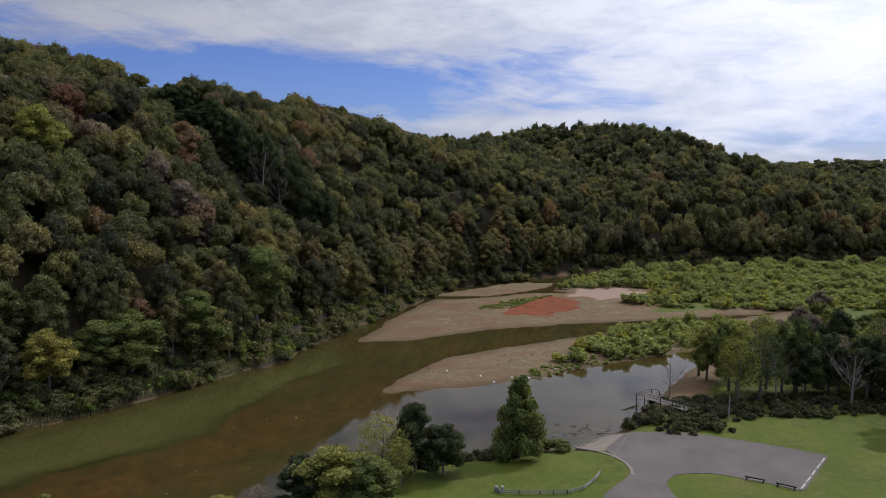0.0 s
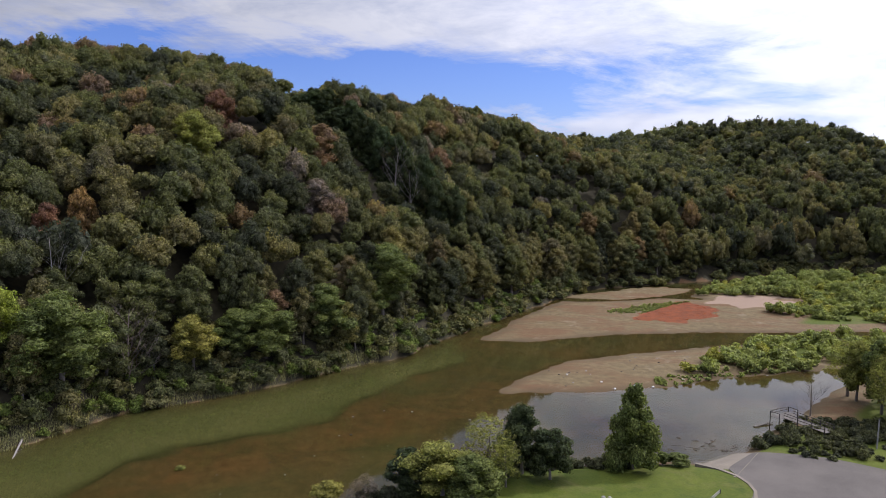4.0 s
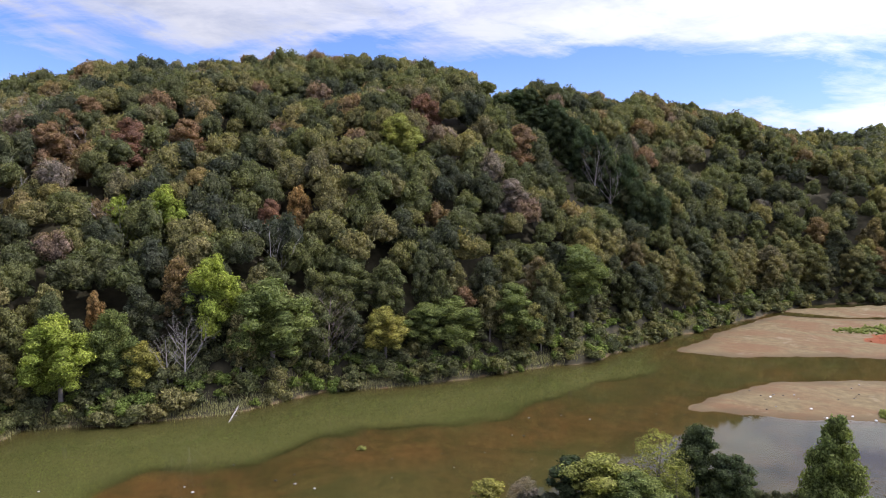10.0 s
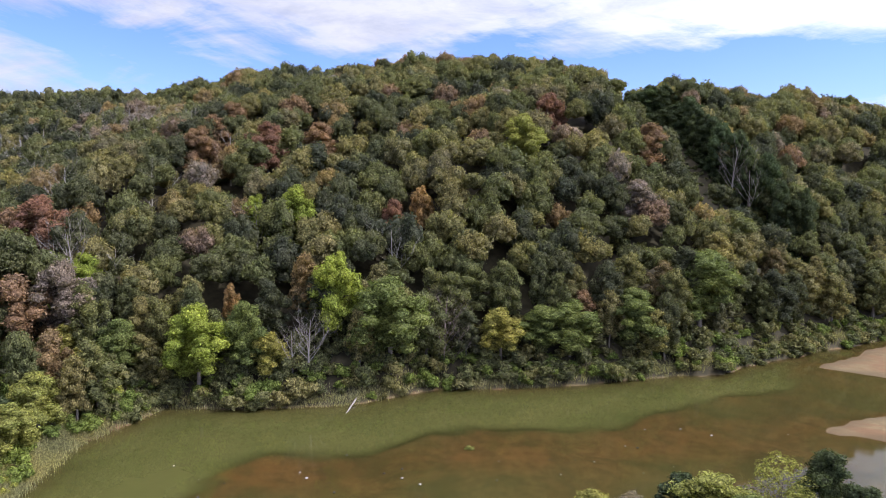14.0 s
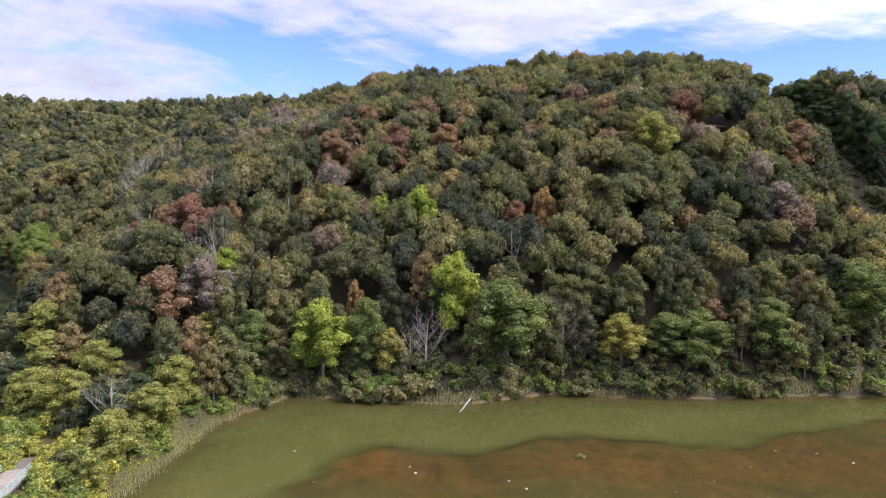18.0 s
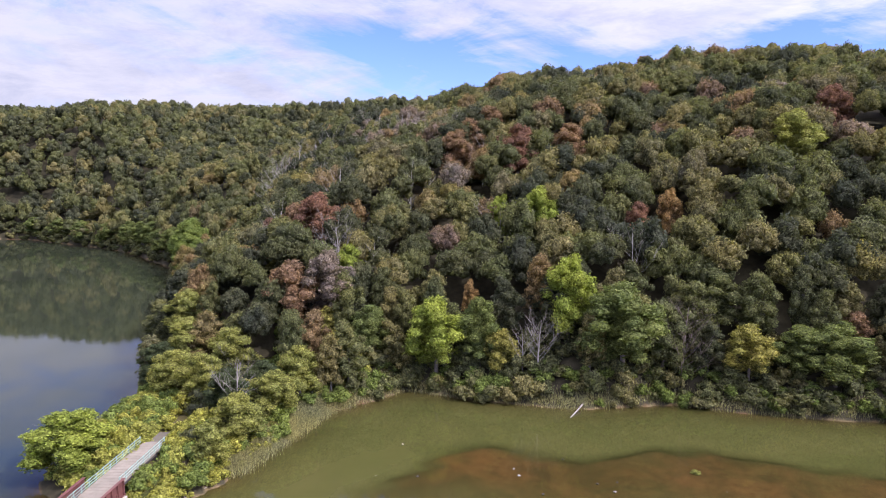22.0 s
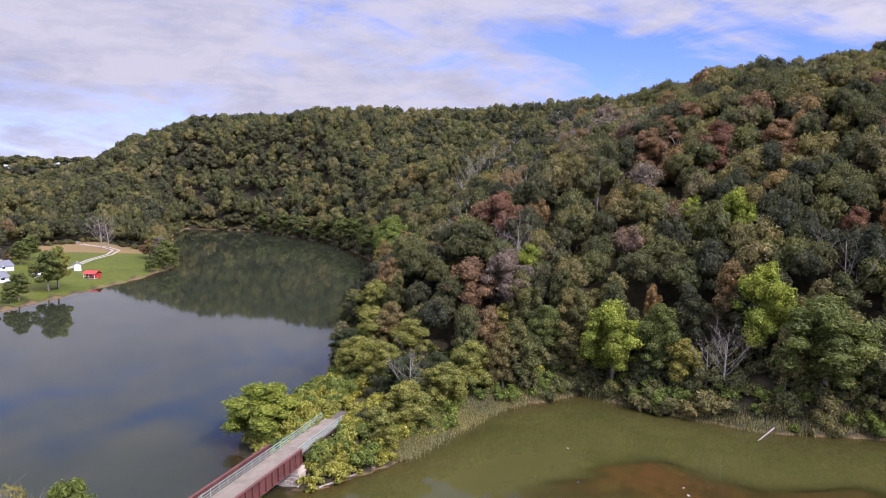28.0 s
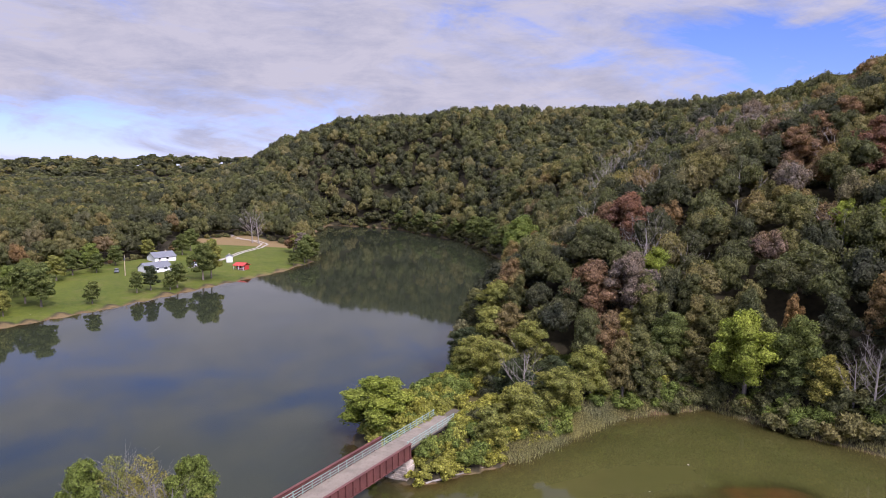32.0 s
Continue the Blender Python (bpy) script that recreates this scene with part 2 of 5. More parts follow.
def water_material():
    m, t, b = material("river_water")
    c = t.coord()
    depth = t.attr("depth")
    fac = t.math("SUBTRACT", 1.0, t.math("POWER", 2.718, t.math("MULTIPLY", depth, -1.5)), True)
    cloud = t.noise(c, 0.035, 4, 0.6)
    murk = t.mix(t.ramp(cloud, [(0.3, 0.0), (0.7, 1.0)]), (0.047, 0.050, 0.013), (0.074, 0.068, 0.020))
    murk = t.mix(t.attr("lake"), murk, (0.026, 0.031, 0.018))
    t.link(murk, b.inputs["Base Color"])
    b.inputs["Roughness"].default_value = 0.03
    b.inputs["IOR"].default_value = 1.33
    clear = t.n("ShaderNodeBsdfTransparent")
    clear.inputs[0].default_value = (0.80, 0.76, 0.62, 1)
    gloss = t.n("ShaderNodeBsdfGlossy")
    gloss.inputs["Roughness"].default_value = 0.03
    fr = t.n("ShaderNodeFresnel")
    fr.inputs[0].default_value = 1.33
    shallow = t.n("ShaderNodeMixShader")
    t.link(fr.outputs[0], shallow.inputs[0])
    t.link(clear.outputs[0], shallow.inputs[1])
    t.link(gloss.outputs[0], shallow.inputs[2])
    mx = t.n("ShaderNodeMixShader")
    t.link(fac, mx.inputs[0])
    t.link(shallow.outputs[0], mx.inputs[1])
    t.link(b.outputs[0], mx.inputs[2])
    t.link(mx.outputs[0], m.node_tree.nodes["Material Output"].inputs[0])
    rip = t.math("ADD", t.noise(t.scaled(c, 1, 1, 1), 0.9, 3, 0.6), t.math("MULTIPLY", t.noise(c, 0.12, 3), 2.0))
    nor = t.bump(rip, 0.06, 0.05)
    for sock in (b.inputs["Normal"], gloss.inputs["Normal"], fr.inputs["Normal"]):
        t.link(nor, sock)
    return m


GROUND, WATER = ground_material(), water_material()
ASPHALT = simple("asphalt", (0.105, 0.087, 0.070), 0.9, 0, 0.30, 0.16, 8.0, 0.2)
CONCRETE = simple("concrete", (0.190, 0.155, 0.110), 0.85, 0, 0.2, 0.4, 8.0, 0.2)
RUST = simple("rusted_steel", (0.120, 0.040, 0.032), 0.75, 0.1, 0.35, 0.5, 5.0, 0.2)
RAIL_GREEN = simple("pale_green_paint", (0.275, 0.375, 0.310), 0.6, 0, 0.15, 0.5, 6.0)
STONE = simple("pale_stone", (0.42, 0.35, 0.28), 0.9, 0, 0.35, 0.6, 5.0, 0.4)
DECK = simple("deck_gravel", (0.205, 0.170, 0.128), 0.9, 0, 0.28, 0.5, 9.0, 0.2)
WHITE = simple("white_paint", (0.78, 0.77, 0.74), 0.6, 0, 0.06, 0.6, 8.0)
ROOF_GREY = simple("grey_shingle", (0.15, 0.155, 0.17), 0.85, 0, 0.15, 0.8, 9.0)
RED_PAINT = simple("red_paint", (0.45, 0.045, 0.035), 0.6, 0, 0.15, 0.6, 8.0)
DARK_WOOD = simple("dark_timber", (0.045, 0.036, 0.030), 0.85, 0, 0.3, 0.8, 9.0)
WORN_WOOD = simple("worn_brown_timber", (0.125, 0.105, 0.085), 0.9, 0, 0.35, 0.8, 9.0, 0.2)
WORN_WHITE = simple("worn_white_paint", (0.50, 0.46, 0.39), 0.8, 0, 0.45, 0.9, 5.0)
SOIL = simple("trodden_soil", (0.105, 0.086, 0.058), 0.95, 0, 0.3, 0.5, 8.0)
GREY_WOOD = simple("grey_timber", (0.27, 0.25, 0.22), 0.9, 0, 0.3, 0.8, 9.0, 0.2)
POLE_WOOD = simple("tan_pole_timber", (0.42, 0.33, 0.21), 0.85, 0, 0.2, 0.8, 9.0)
GLASS_DARK = simple("window_glass", (0.03, 0.035, 0.04), 0.12, 0, 0.1)
GRAVEL = simple("pale_gravel", (0.36, 0.32, 0.28), 0.95, 0, 0.15, 0.6, 9.0)

# ---------------------------------------------------------------- plan of the land (metres)
# the hill side, the causeway and the far shore of the lake
SHORE_WEST = [(600, 420), (400, 385), (230, 364), (181, 362), (88, 346), (37, 313), (4, 290), (-12, 254), (-26, 221), (-35, 199), (-43, 177), (-58, 157),
              (-70, 140), (-88, 124), (-94, 106), (-108, 91), (-124, 77), (-116, 52), (-109, 46), (-94, 30), (-87, 17), (-90, 11), (-107, 5), (-135, 19),
              (-149, 24), (-183, 29), (-250, 42), (-320, 55), (-350, 56), (-448, 38), (-555, -19), (-593, -81), (-484, -79), (-355, -48), (-314, -59),
              (-276, -77), (-228, -98), (-196, -118), (-150, -160), (-110, -260), (-100, -600)]
# the camera's side: park, mud bars and willow flats
SHORE_EAST = [(600, 374), (230, 350), (160, 352), (92, 338), (60, 312), (44, 284), (50, 279), (33, 278), (14, 268), (-4, 265), (-16, 234), (-25, 198), (-11, 200),
              (13, 213), (37, 221), (64, 226), (89, 233), (118, 240), (88, 225), (65, 217), (47, 208), (29, 199), (2, 183), (-11, 163), (-14, 152), (9, 157),
              (23, 164), (30, 168), (47, 178), (62, 185), (80, 196), (100, 200), (78, 184), (63, 173), (48, 151), (38, 136), (34, 129), (28, 121), (20, 121),
              (9, 117), (1, 116), (-8, 112), (-16, 105), (-26, 98), (-36, 88), (-42, 72), (-47, 40), (-52, 8), (-60, -18), (-74, -48), (-70, -120), (-40, -220), (0, -600)]
FAR_BAR = [(-3, 270), (4, 282), (18, 296), (37, 306), (50, 302), (41, 288), (21, 273)]
# crest lines: x, y, height of the ground
CRESTS = [
    [(-274, 184, 71), (-232, 211, 78), (-200, 231, 80.5), (-170, 260, 82), (-117, 248, 73), (-102, 271, 71), (-90, 297, 67), (-74, 332, 63), (-54, 376, 60),
     (-28, 429, 57), (7, 480, 55), (50, 538, 58), (82, 554, 69), (131, 524, 67), (164, 493, 60), (198, 481, 49), (239, 484, 38), (280, 508, 32), (373, 532, 35)],
    [(-274, 184, 71), (-340, 190, 68), (-420, 240, 77), (-483, 275, 88), (-560, 225, 92), (-640, 140, 91.5), (-700, 35, 97.5), (-728, -25, 94), (-740, -85, 88),
     (-745, -140, 72), (-750, -190, 44), (-770, -250, 14)],
    [(-1500, -1500, 48), (-1500, -900, 54), (-1450, -560, 58), (-1500, -300, 52), (-1500, 0, 60), (-1200, 600, 80), (-600, 1000, 90), (0, 1300, 70), (500, 1250, 45),
     (800, 1300, 52), (1400, 1100, 60)],
]
LAWN_WEST = [(-196, -114), (-230, -93), (-278, -72), (-316, -54), (-348, -52), (-404, -66), (-470, -118), (-420, -136), (-352, -124), (-322, -142), (-262, -158), (-225, -165), (-180, -150)]
PARK = [(34, 125), (45, 125), (58, 119), (64.7, 114.9), (65.3, 114.3), (65.0, 113.5), (55.1, 101.7), (54.4, 101.2), (53.6, 101.6), (50, 104), (43, 107.5), (37, 107), (34.5, 104), (34.5, 99), (38, 92), (44, 80), (34, 76), (24, 90), (23, 99), (29.6, 106.4), (30.6, 110), (29.0, 114.5), (28.0, 116.8), (31, 121)]
GULLY = [(-218, 20), (-256, 50), (-308, 80), (-362, 118)]
CUT = [(-118, 266), (-98, 250), (-82, 239), (-66, 233), (-50, 232)]


def seg_dist(px, py, line, closed=False):
    """Distance of points to a line of corners, and the nearest corner's place along it."""
    best = np.full(px.shape, 1e9)
    where = np.zeros(px.shape)
    n = len(line)
    for i in range(n if closed else n - 1):
        (ax, ay), (bx, by) = line[i][:2], line[(i + 1) % n][:2]
        dx, dy = bx - ax, by - ay
        s = np.clip(((px - ax) * dx + (py - ay) * dy) / (dx * dx + dy * dy), 0, 1)
        d = np.hypot(px - ax - s * dx, py - ay - s * dy)
        near = d < best
        best = np.where(near, d, best)
        where = np.where(near, i + s, where)
    return best, where


def inside(px, py, poly):
    r = np.zeros(px.shape, bool)
    n = len(poly)
    for i in range(n):
        (ax, ay), (bx, by) = poly[i][:2], poly[(i + 1) % n][:2]
        if ay == by:
            continue
        r ^= ((ay > py) != (by > py)) & (px < (bx - ax) * (py - ay) / (by - ay) + ax)
    return r


def smooth(v, a, b):
    s = np.clip((v - a) / (b - a), 0, 1)
    return s * s * (3 - 2 * s)


def wave(px, py, size, seed):
    """Cheap smooth noise, about -1 to 1."""
    r = np.random.RandomState(seed)
    out = 0
    for k in range(5):
        a, ph, f = r.rand() * 6.283, r.rand() * 6.283, (0.7 + 0.8 * r.rand()) / size
        out = out + np.sin((px * np.cos(a) + py * np.sin(a)) * f * 6.283 + ph)
    return out / 3.0


WEST_POLY = SHORE_WEST + [(-100, -4600), (-4700, -4600), (-4700, 4700), (4700, 4700), (4700, 420)]
EAST_POLY = SHORE_EAST + [(0, -4600), (4700, -4600), (4700, 374)]


def crest_height(px, py, crest):
    """Distance to a crest line, and its height there, blended over all its stretches."""
    best, total, weight = np.full(px.shape, 1e9), 0.0, 0.0
    for (ax, ay, az), (bx, by, bz) in zip(crest, crest[1:]):
        dx, dy = bx - ax, by - ay
        s = np.clip(((px - ax) * dx + (py - ay) * dy) / (dx * dx + dy * dy), 0, 1)
        d = np.hypot(px - ax - s * dx, py - ay - s * dy)
        w = 1 / (d + 0.5) ** 4
        total, weight, best = total + w * (az + s * (bz - az)), weight + w, np.minimum(best, d)
    return best, total / weight


def land(px, py):
    """Height of the ground, distance inland from the west and the east shore (below 0: in the water)."""
    jig = (1.2 * wave(px, py, 23, 5) + 0.5 * wave(px, py, 7, 6)) * (1 - 0.75 * smooth(-py, 30, 60))
    dw, _ = seg_dist(px, py, SHORE_WEST)
    dw = np.where(inside(px, py, WEST_POLY), dw, -dw) + jig * 0.7
    de, _ = seg_dist(px, py, SHORE_EAST)
    de = np.where(inside(px, py, EAST_POLY), de, -de) + jig * 0.5 * (1 - smooth(px, 10, 20) * (1 - smooth(py, 125, 135)))
    fb, _ = seg_dist(px, py, FAR_BAR, True)
    fb = np.where(inside(px, py, FAR_BAR), fb, -fb) + jig
    # west: steep wooded hill
    hill = np.zeros(px.shape)
    for crest in CRESTS:
        d, z = crest_height(px, py, crest)
        hill = np.maximum(hill, z - 0.27 * np.maximum(d - 6, 0) - 0.0002 * d * d)
    # the gully between the spur and the hills round the lake
    gully, _ = seg_dist(px, py, GULLY)
    low = 1.6 + 0.035 * np.minimum(dw, 400)
    hill = np.maximum(hill, low) + (1.8 * wave(px, py, 60, 2) + 3.5 * wave(px, py, 150, 3)) * smooth(dw, 15, 90)
    steep = 0.66 + 0.26 * np.maximum(smooth(px, -150, -100), smooth(-px, 250, 330))
    bank = 0.35 + steep * dw
    k = 3.0
    west = -k * np.log(np.exp(-np.clip(hill, -50, 200) / k) + np.exp(-np.clip(bank, -50, 300) / k))
    west = west - np.minimum(15.0 * np.exp(-(gully / 17.0) ** 2), np.maximum(west - 1.5, 0) * 0.75)
    lawn = smooth(np.where(inside(px, py, LAWN_WEST), 1, -1) * seg_dist(px, py, LAWN_WEST, True)[0], -6, 4)
    west = west * (1 - lawn) + np.minimum(0.8 + 0.045 * dw, 0.5 + dw * 0.4) * lawn
    # causeway: low, a flat path on its back
    cause, _ = seg_dist(px, py, [(-93, 14), (-113, 24), (-135, 45)])
    c = 1 - smooth(cause, 8, 26)
    west = west * (1 - c) + np.minimum(0.3 + 0.5 * dw, 3.6) * c
    # east: park lawn, mud bars, willow flats
    lawnmask = 1 - smooth(py - 0.30 * (px - 40), 128, 150)
    mud = np.minimum(0.03 + 0.05 * de, 0.45 + 0.01 * np.minimum(de, 60)) + 0.05 * wave(px, py, 9, 9)
    park = np.minimum(0.1 + 0.28 * de, 1.5)
    east = mud * (1 - lawnmask) + park * lawnmask
    # beds: a deep channel along the hill, shallows on the camera's side, a deep lake
    shoal, _ = seg_dist(px, py, [(-90, 56), (-80, 78), (-68, 98), (-54, 112), (-36, 130), (-16, 147)])
    a, b = np.maximum(-dw, 0), np.maximum(-de, 0)
    lake = smooth(-((px + 87) * 0.5 + (py - 14) * 0.86), -4, 10) * smooth(-px, 50, 62)
    shallow = smooth(a / (a + b + 0.1) + 0.035 * wave(px, py, 30, 12) + 0.018 * wave(px, py, 9, 14), 0.32, 0.43) * (1 - lake)
    sh = (1 - smooth(shoal, 5, 16)) * (1 - lake)
    shelf = -0.34 + 0.13 * wave(px, py, 34, 11) + 0.05 * wave(px, py, 11, 13) + 0.22 * sh
    bed = -np.minimum(0.05 + 0.16 * np.minimum(a, b), 2.6)
    bed = bed * (1 - shallow) + np.maximum(bed, np.minimum(shelf, -0.05)) * shallow
    z = np.where(dw > 0, west, np.where(de > 0, east, bed))
    z = np.where((dw <= 0) & (de <= 0) & (fb > 0), 0.05 + 0.03 * np.minimum(fb, 8), z)
    return z, dw, de, lawn, lawnmask, sh, fb


def axis(lo, hi, step, far, lo2, hi2):
    """Grid lines: close between lo and hi, 5 m apart between lo2 and hi2, then wider and wider."""
    mid = list(np.arange(lo, hi + 0.1, step))

    def outwards(v, limit, end, sign):
        out, s = [], step * 1.3
        while v < end:
            v += s
            s = min(s * 1.2, 5.0) if v < limit else s * 1.2
            out.append(v * sign)
        return out
    return np.array(outwards(-lo, -lo2, far, -1)[::-1] + mid + outwards(hi, hi2, far, 1))


def grid_mesh(name, xs, ys, z):
    nx, ny = len(xs), len(ys)
    gx, gy = np.meshgrid(xs, ys)
    co = np.stack([gx.ravel(), gy.ravel(), z.ravel()], 1)
    i = np.arange((nx - 1) * (ny - 1))
    a = (i // (nx - 1)) * nx + i % (nx - 1)
    quads = np.stack([a, a + 1, a + nx + 1, a + nx], 1)
    return mesh_of(name, co, quads)


def mesh_of(name, co, faces, smooth_on=True):
    """A mesh from arrays: corners and faces that all have the same number of corners."""
    me = bpy.data.meshes.new(name)
    n = faces.shape[1]
    me.vertices.add(len(co))
    me.vertices.foreach_set("co", np.ascontiguousarray(co, np.float32).ravel())
    me.loops.add(faces.size)
    me.loops.foreach_set("vertex_index", np.ascontiguousarray(faces, np.int32).ravel())
    me.polygons.add(len(faces))
    me.polygons.foreach_set("loop_start", np.arange(0, faces.size, n, dtype=np.int32))
    me.polygons.foreach_set("use_smooth", np.full(len(faces), smooth_on, bool))
    me.update(calc_edges=True)
    return me


def give(me, name, values):
    at = me.attributes.new(name, "FLOAT", "POINT")
    at.data.foreach_set("value", np.ascontiguousarray(values, np.float32).ravel())


XS, YS = axis(-140, 110, 1.9, 4600, -780, 420), axis(-30, 300, 1.9, 4600, -420, 640)
GX, GY = np.meshgrid(XS, YS)
GZ, DW, DE, LAWN, PARKMASK, SHOAL, FB = land(GX, GY)
me = grid_mesh("ground", XS, YS, GZ)
on_east = (DE > 0) & (DW <= 0)
grass = np.maximum(LAWN * (DW > 1.5), np.where(on_east, PARKMASK * smooth(DE, 1.0, 3.0), 0))
grass = np.maximum(grass, np.where(on_east, (1 - PARKMASK) * smooth(GX - 0.55 * (GY - 240), 66, 80) * smooth(DE, 6, 12), 0))
grass = np.maximum(grass, 0.5 * (1 - smooth(seg_dist(GX, GY, [(-93, 14), (-118, 27), (-135, 38)])[0], 6, 12)) * (DW > 1))
give(me, "grass", grass)
give(me, "mud", 1 - smooth(DW, -1.2, 0.4))
give(me, "wet", (1 - smooth(DE + 1.2 * wave(GX, GY, 12, 27), 0.3, 5.0)) * smooth(DE, -0.8, 0.2))
RED_POLY = [(20, 234), (32, 262), (40, 271), (50, 259), (49, 245), (34, 232)]
rd = np.where(inside(GX, GY, RED_POLY), 1, -1) * seg_dist(GX, GY, RED_POLY, True)[0]
give(me, "red", smooth(rd + 2.0 * wave(GX, GY, 8, 21), -1.5, 1.5))
give(me, "pale", np.where(on_east, smooth(12 + 4 * wave(GX, GY, 15, 23) - np.hypot((GX - 66) * 0.8, (GY - 275) * 0.9), -3, 3), 0.0))
dry = np.where(LAWN > 0.5, smooth(-GX, 395, 415), 0)
dry = np.maximum(dry, 0.46 * (1 - smooth(seg_dist(GX, GY, [(-93, 14), (-118, 27), (-135, 38)])[0], 4, 9)) * (DW > 1))
dry = np.maximum(dry, np.where(LAWN > 0.2, 0.56 * (1 - smooth(DW, 1.0, 3.0)), 0))
give(me, "dry", dry)
give(me, "silt", smooth(-GZ, 0.0, 0.05) * (GX > -112) * smooth(np.maximum(-DW, 0) / (np.maximum(-DW, 0) + np.maximum(-DE, 0) + 0.1), 0.24, 0.34))
me.materials.append(GROUND)
ground = tagged(new("ground", me), "one sheet of forest soil, grass, mud flats and river bed", "ground", kind="structure")

WXS, WYS = axis(-140, 110, 3.6, 900, -650, 300), axis(-30, 300, 3.6, 900, -300, 420)
wx, wy = np.meshgrid(WXS, WYS)
wz, wdw, wde, *_ = land(wx, wy)
me = grid_mesh("water", WXS, WYS, np.zeros(wx.shape))
give(me, "depth", np.maximum(-wz, 0.0))
lake_side = smooth(-((wx + 87) * 0.5 + (wy - 14) * 0.86), -4, 10) * smooth(-wx, 50, 62)
give(me, "lake", lake_side)
me.materials.append(WATER)
water = tagged(new("water", me), "still murky green-brown river and lake water", "water", kind="structure")

# ---------------------------------------------------------------- trees


def ico(level):
    bm = bmesh.new()
    bmesh.ops.create_icosphere(bm, subdivisions=level, radius=1.0)
    bm.verts.ensure_lookup_table()
    v = np.array([p.co[:] for p in bm.verts])
    f = np.array([[q.index for q in p.verts] for p in bm.faces])
    bm.free()
    return v, f


ICO1, ICO2 = ico(1), ico(2)


def unit(r, n):
    v = r.normal(size=(n, 3))
    return v / np.linalg.norm(v, axis=1)[:, None]


def leaf_cards(r, centre, normal, size):
    """Small pointed leaf sprays, one triangle each, loosely facing outwards."""
    n = len(centre)
    nn = normal + r.normal(size=(n, 3)) * 0.55
    nn /= np.linalg.norm(nn, axis=1)[:, None]
    a = np.cross(nn, unit(r, n))
    a /= np.linalg.norm(a, axis=1)[:, None] + 1e-9
    b = np.cross(nn, a)
    s = size * (0.55 + 0.9 * r.rand(n, 1))
    k = 0.6 + 0.5 * r.rand(n, 1)
    co = np.stack([centre + a * s * 1.25, centre - a * s * 0.65 + b * s * k, centre - a * s * 0.65 - b * s * k], 1).reshape(-1, 3)
    return co, np.arange(3 * n).reshape(-1, 3)


def crown_arrays(r, lobes, cards, card_size, base=ICO1, fill=0.84):
    """A crown of lobes within about a unit sphere: inner bodies, and leaf sprays over the outside of them."""
    mid = np.array([l[0] for l in lobes], float)
    rad = np.array([l[1] for l in lobes], float)
    cs, fs, n0 = [], [], 0
    v, f = base
    for c, q in zip(mid, rad) if fill else ():
        d = 1 + 0.12 * np.sin(v @ unit(r, 1)[0] * 5 + r.rand() * 6) + 0.08 * r.normal(size=len(v))
        cs.append(c + v * q * fill * d[:, None])
        fs.append(f + n0)
        n0 += len(v)
    i = r.choice(len(lobes), cards * 5, p=rad ** 2 / (rad ** 2).sum())
    w = unit(r, len(i))
    lump = 1 + 0.13 * np.sin(w @ unit(r, 1)[0] * 8 + i * 1.7) + 0.10 * np.sin(w @ unit(r, 1)[0] * 15 + i * 2.3)
    p = mid[i] + w * (rad[i] * lump * (0.74 + 0.38 * r.rand(len(i))))[:, None]
    free = w[:, 2] > -0.55
    for k in range(len(lobes)):
        free &= (i == k) | (np.linalg.norm(p - mid[k], axis=1) > rad[k] * 0.90)
    p, w = p[free][:cards], w[free][:cards]
    co, fc = leaf_cards(r, p, w, card_size)
    cs.append(co)
    fs.append(fc + n0)
    return np.concatenate(cs), np.concatenate(fs)


def loose_lobes(r, n, tall):
    """Lobes of an open, uneven crown made of many separate sprays on a slim middle."""
    out = [((0, 0, 0.35 * tall), 0.40), ((0.05, 0, 0), 0.46), ((0, 0.05, -0.4 * tall), 0.44)]
    lean = r.normal(size=2) * 0.08
    for i in range(n):
        a = i * 2.4 + 1.2 * r.rand()
        z = 0.96 - 1.75 * (i + 0.6 * r.rand()) / n
        k = max(0.12, 1 - abs(z + 0.15) ** 2.2) ** 0.6 * (0.75 + 0.5 * r.rand())
        out.append(((math.cos(a) * 0.70 * k + lean[0] * z, math.sin(a) * 0.70 * k + lean[1] * z, z * 0.84 * tall), 0.17 + 0.17 * r.rand()))
    return out


def broad_lobes(r, n, tall=1.0):
    """Lobes of a broadleaf crown, a billowing dome: its middle at z 0, about 1 in radius."""
    out = [((0, 0, 0), 0.64)]
    if tall > 1.25:
        out += [((0.05, 0, 0.45 * tall), 0.52), ((-0.05, 0.05, -0.42 * tall), 0.58)]
    for i in range(n):
        a = i * 2.4 + 0.9 * r.rand()
        z = 0.92 - 1.5 * (i + 0.5 * r.rand()) / n
        k = math.sqrt(max(0.08, 1 - z * z)) if tall <= 1.25 else max(0.1, 1 - abs(z + 0.1) ** 3) ** 0.6
        q = 0.52 + 0.16 * r.rand()
        out.append(((math.cos(a) * q * k, math.sin(a) * q * k, z * (0.66 if tall <= 1.25 else 0.78) * tall), (0.30 + 0.17 * r.rand()) * (1.25 if n < 6 else 1.0)))
    return out


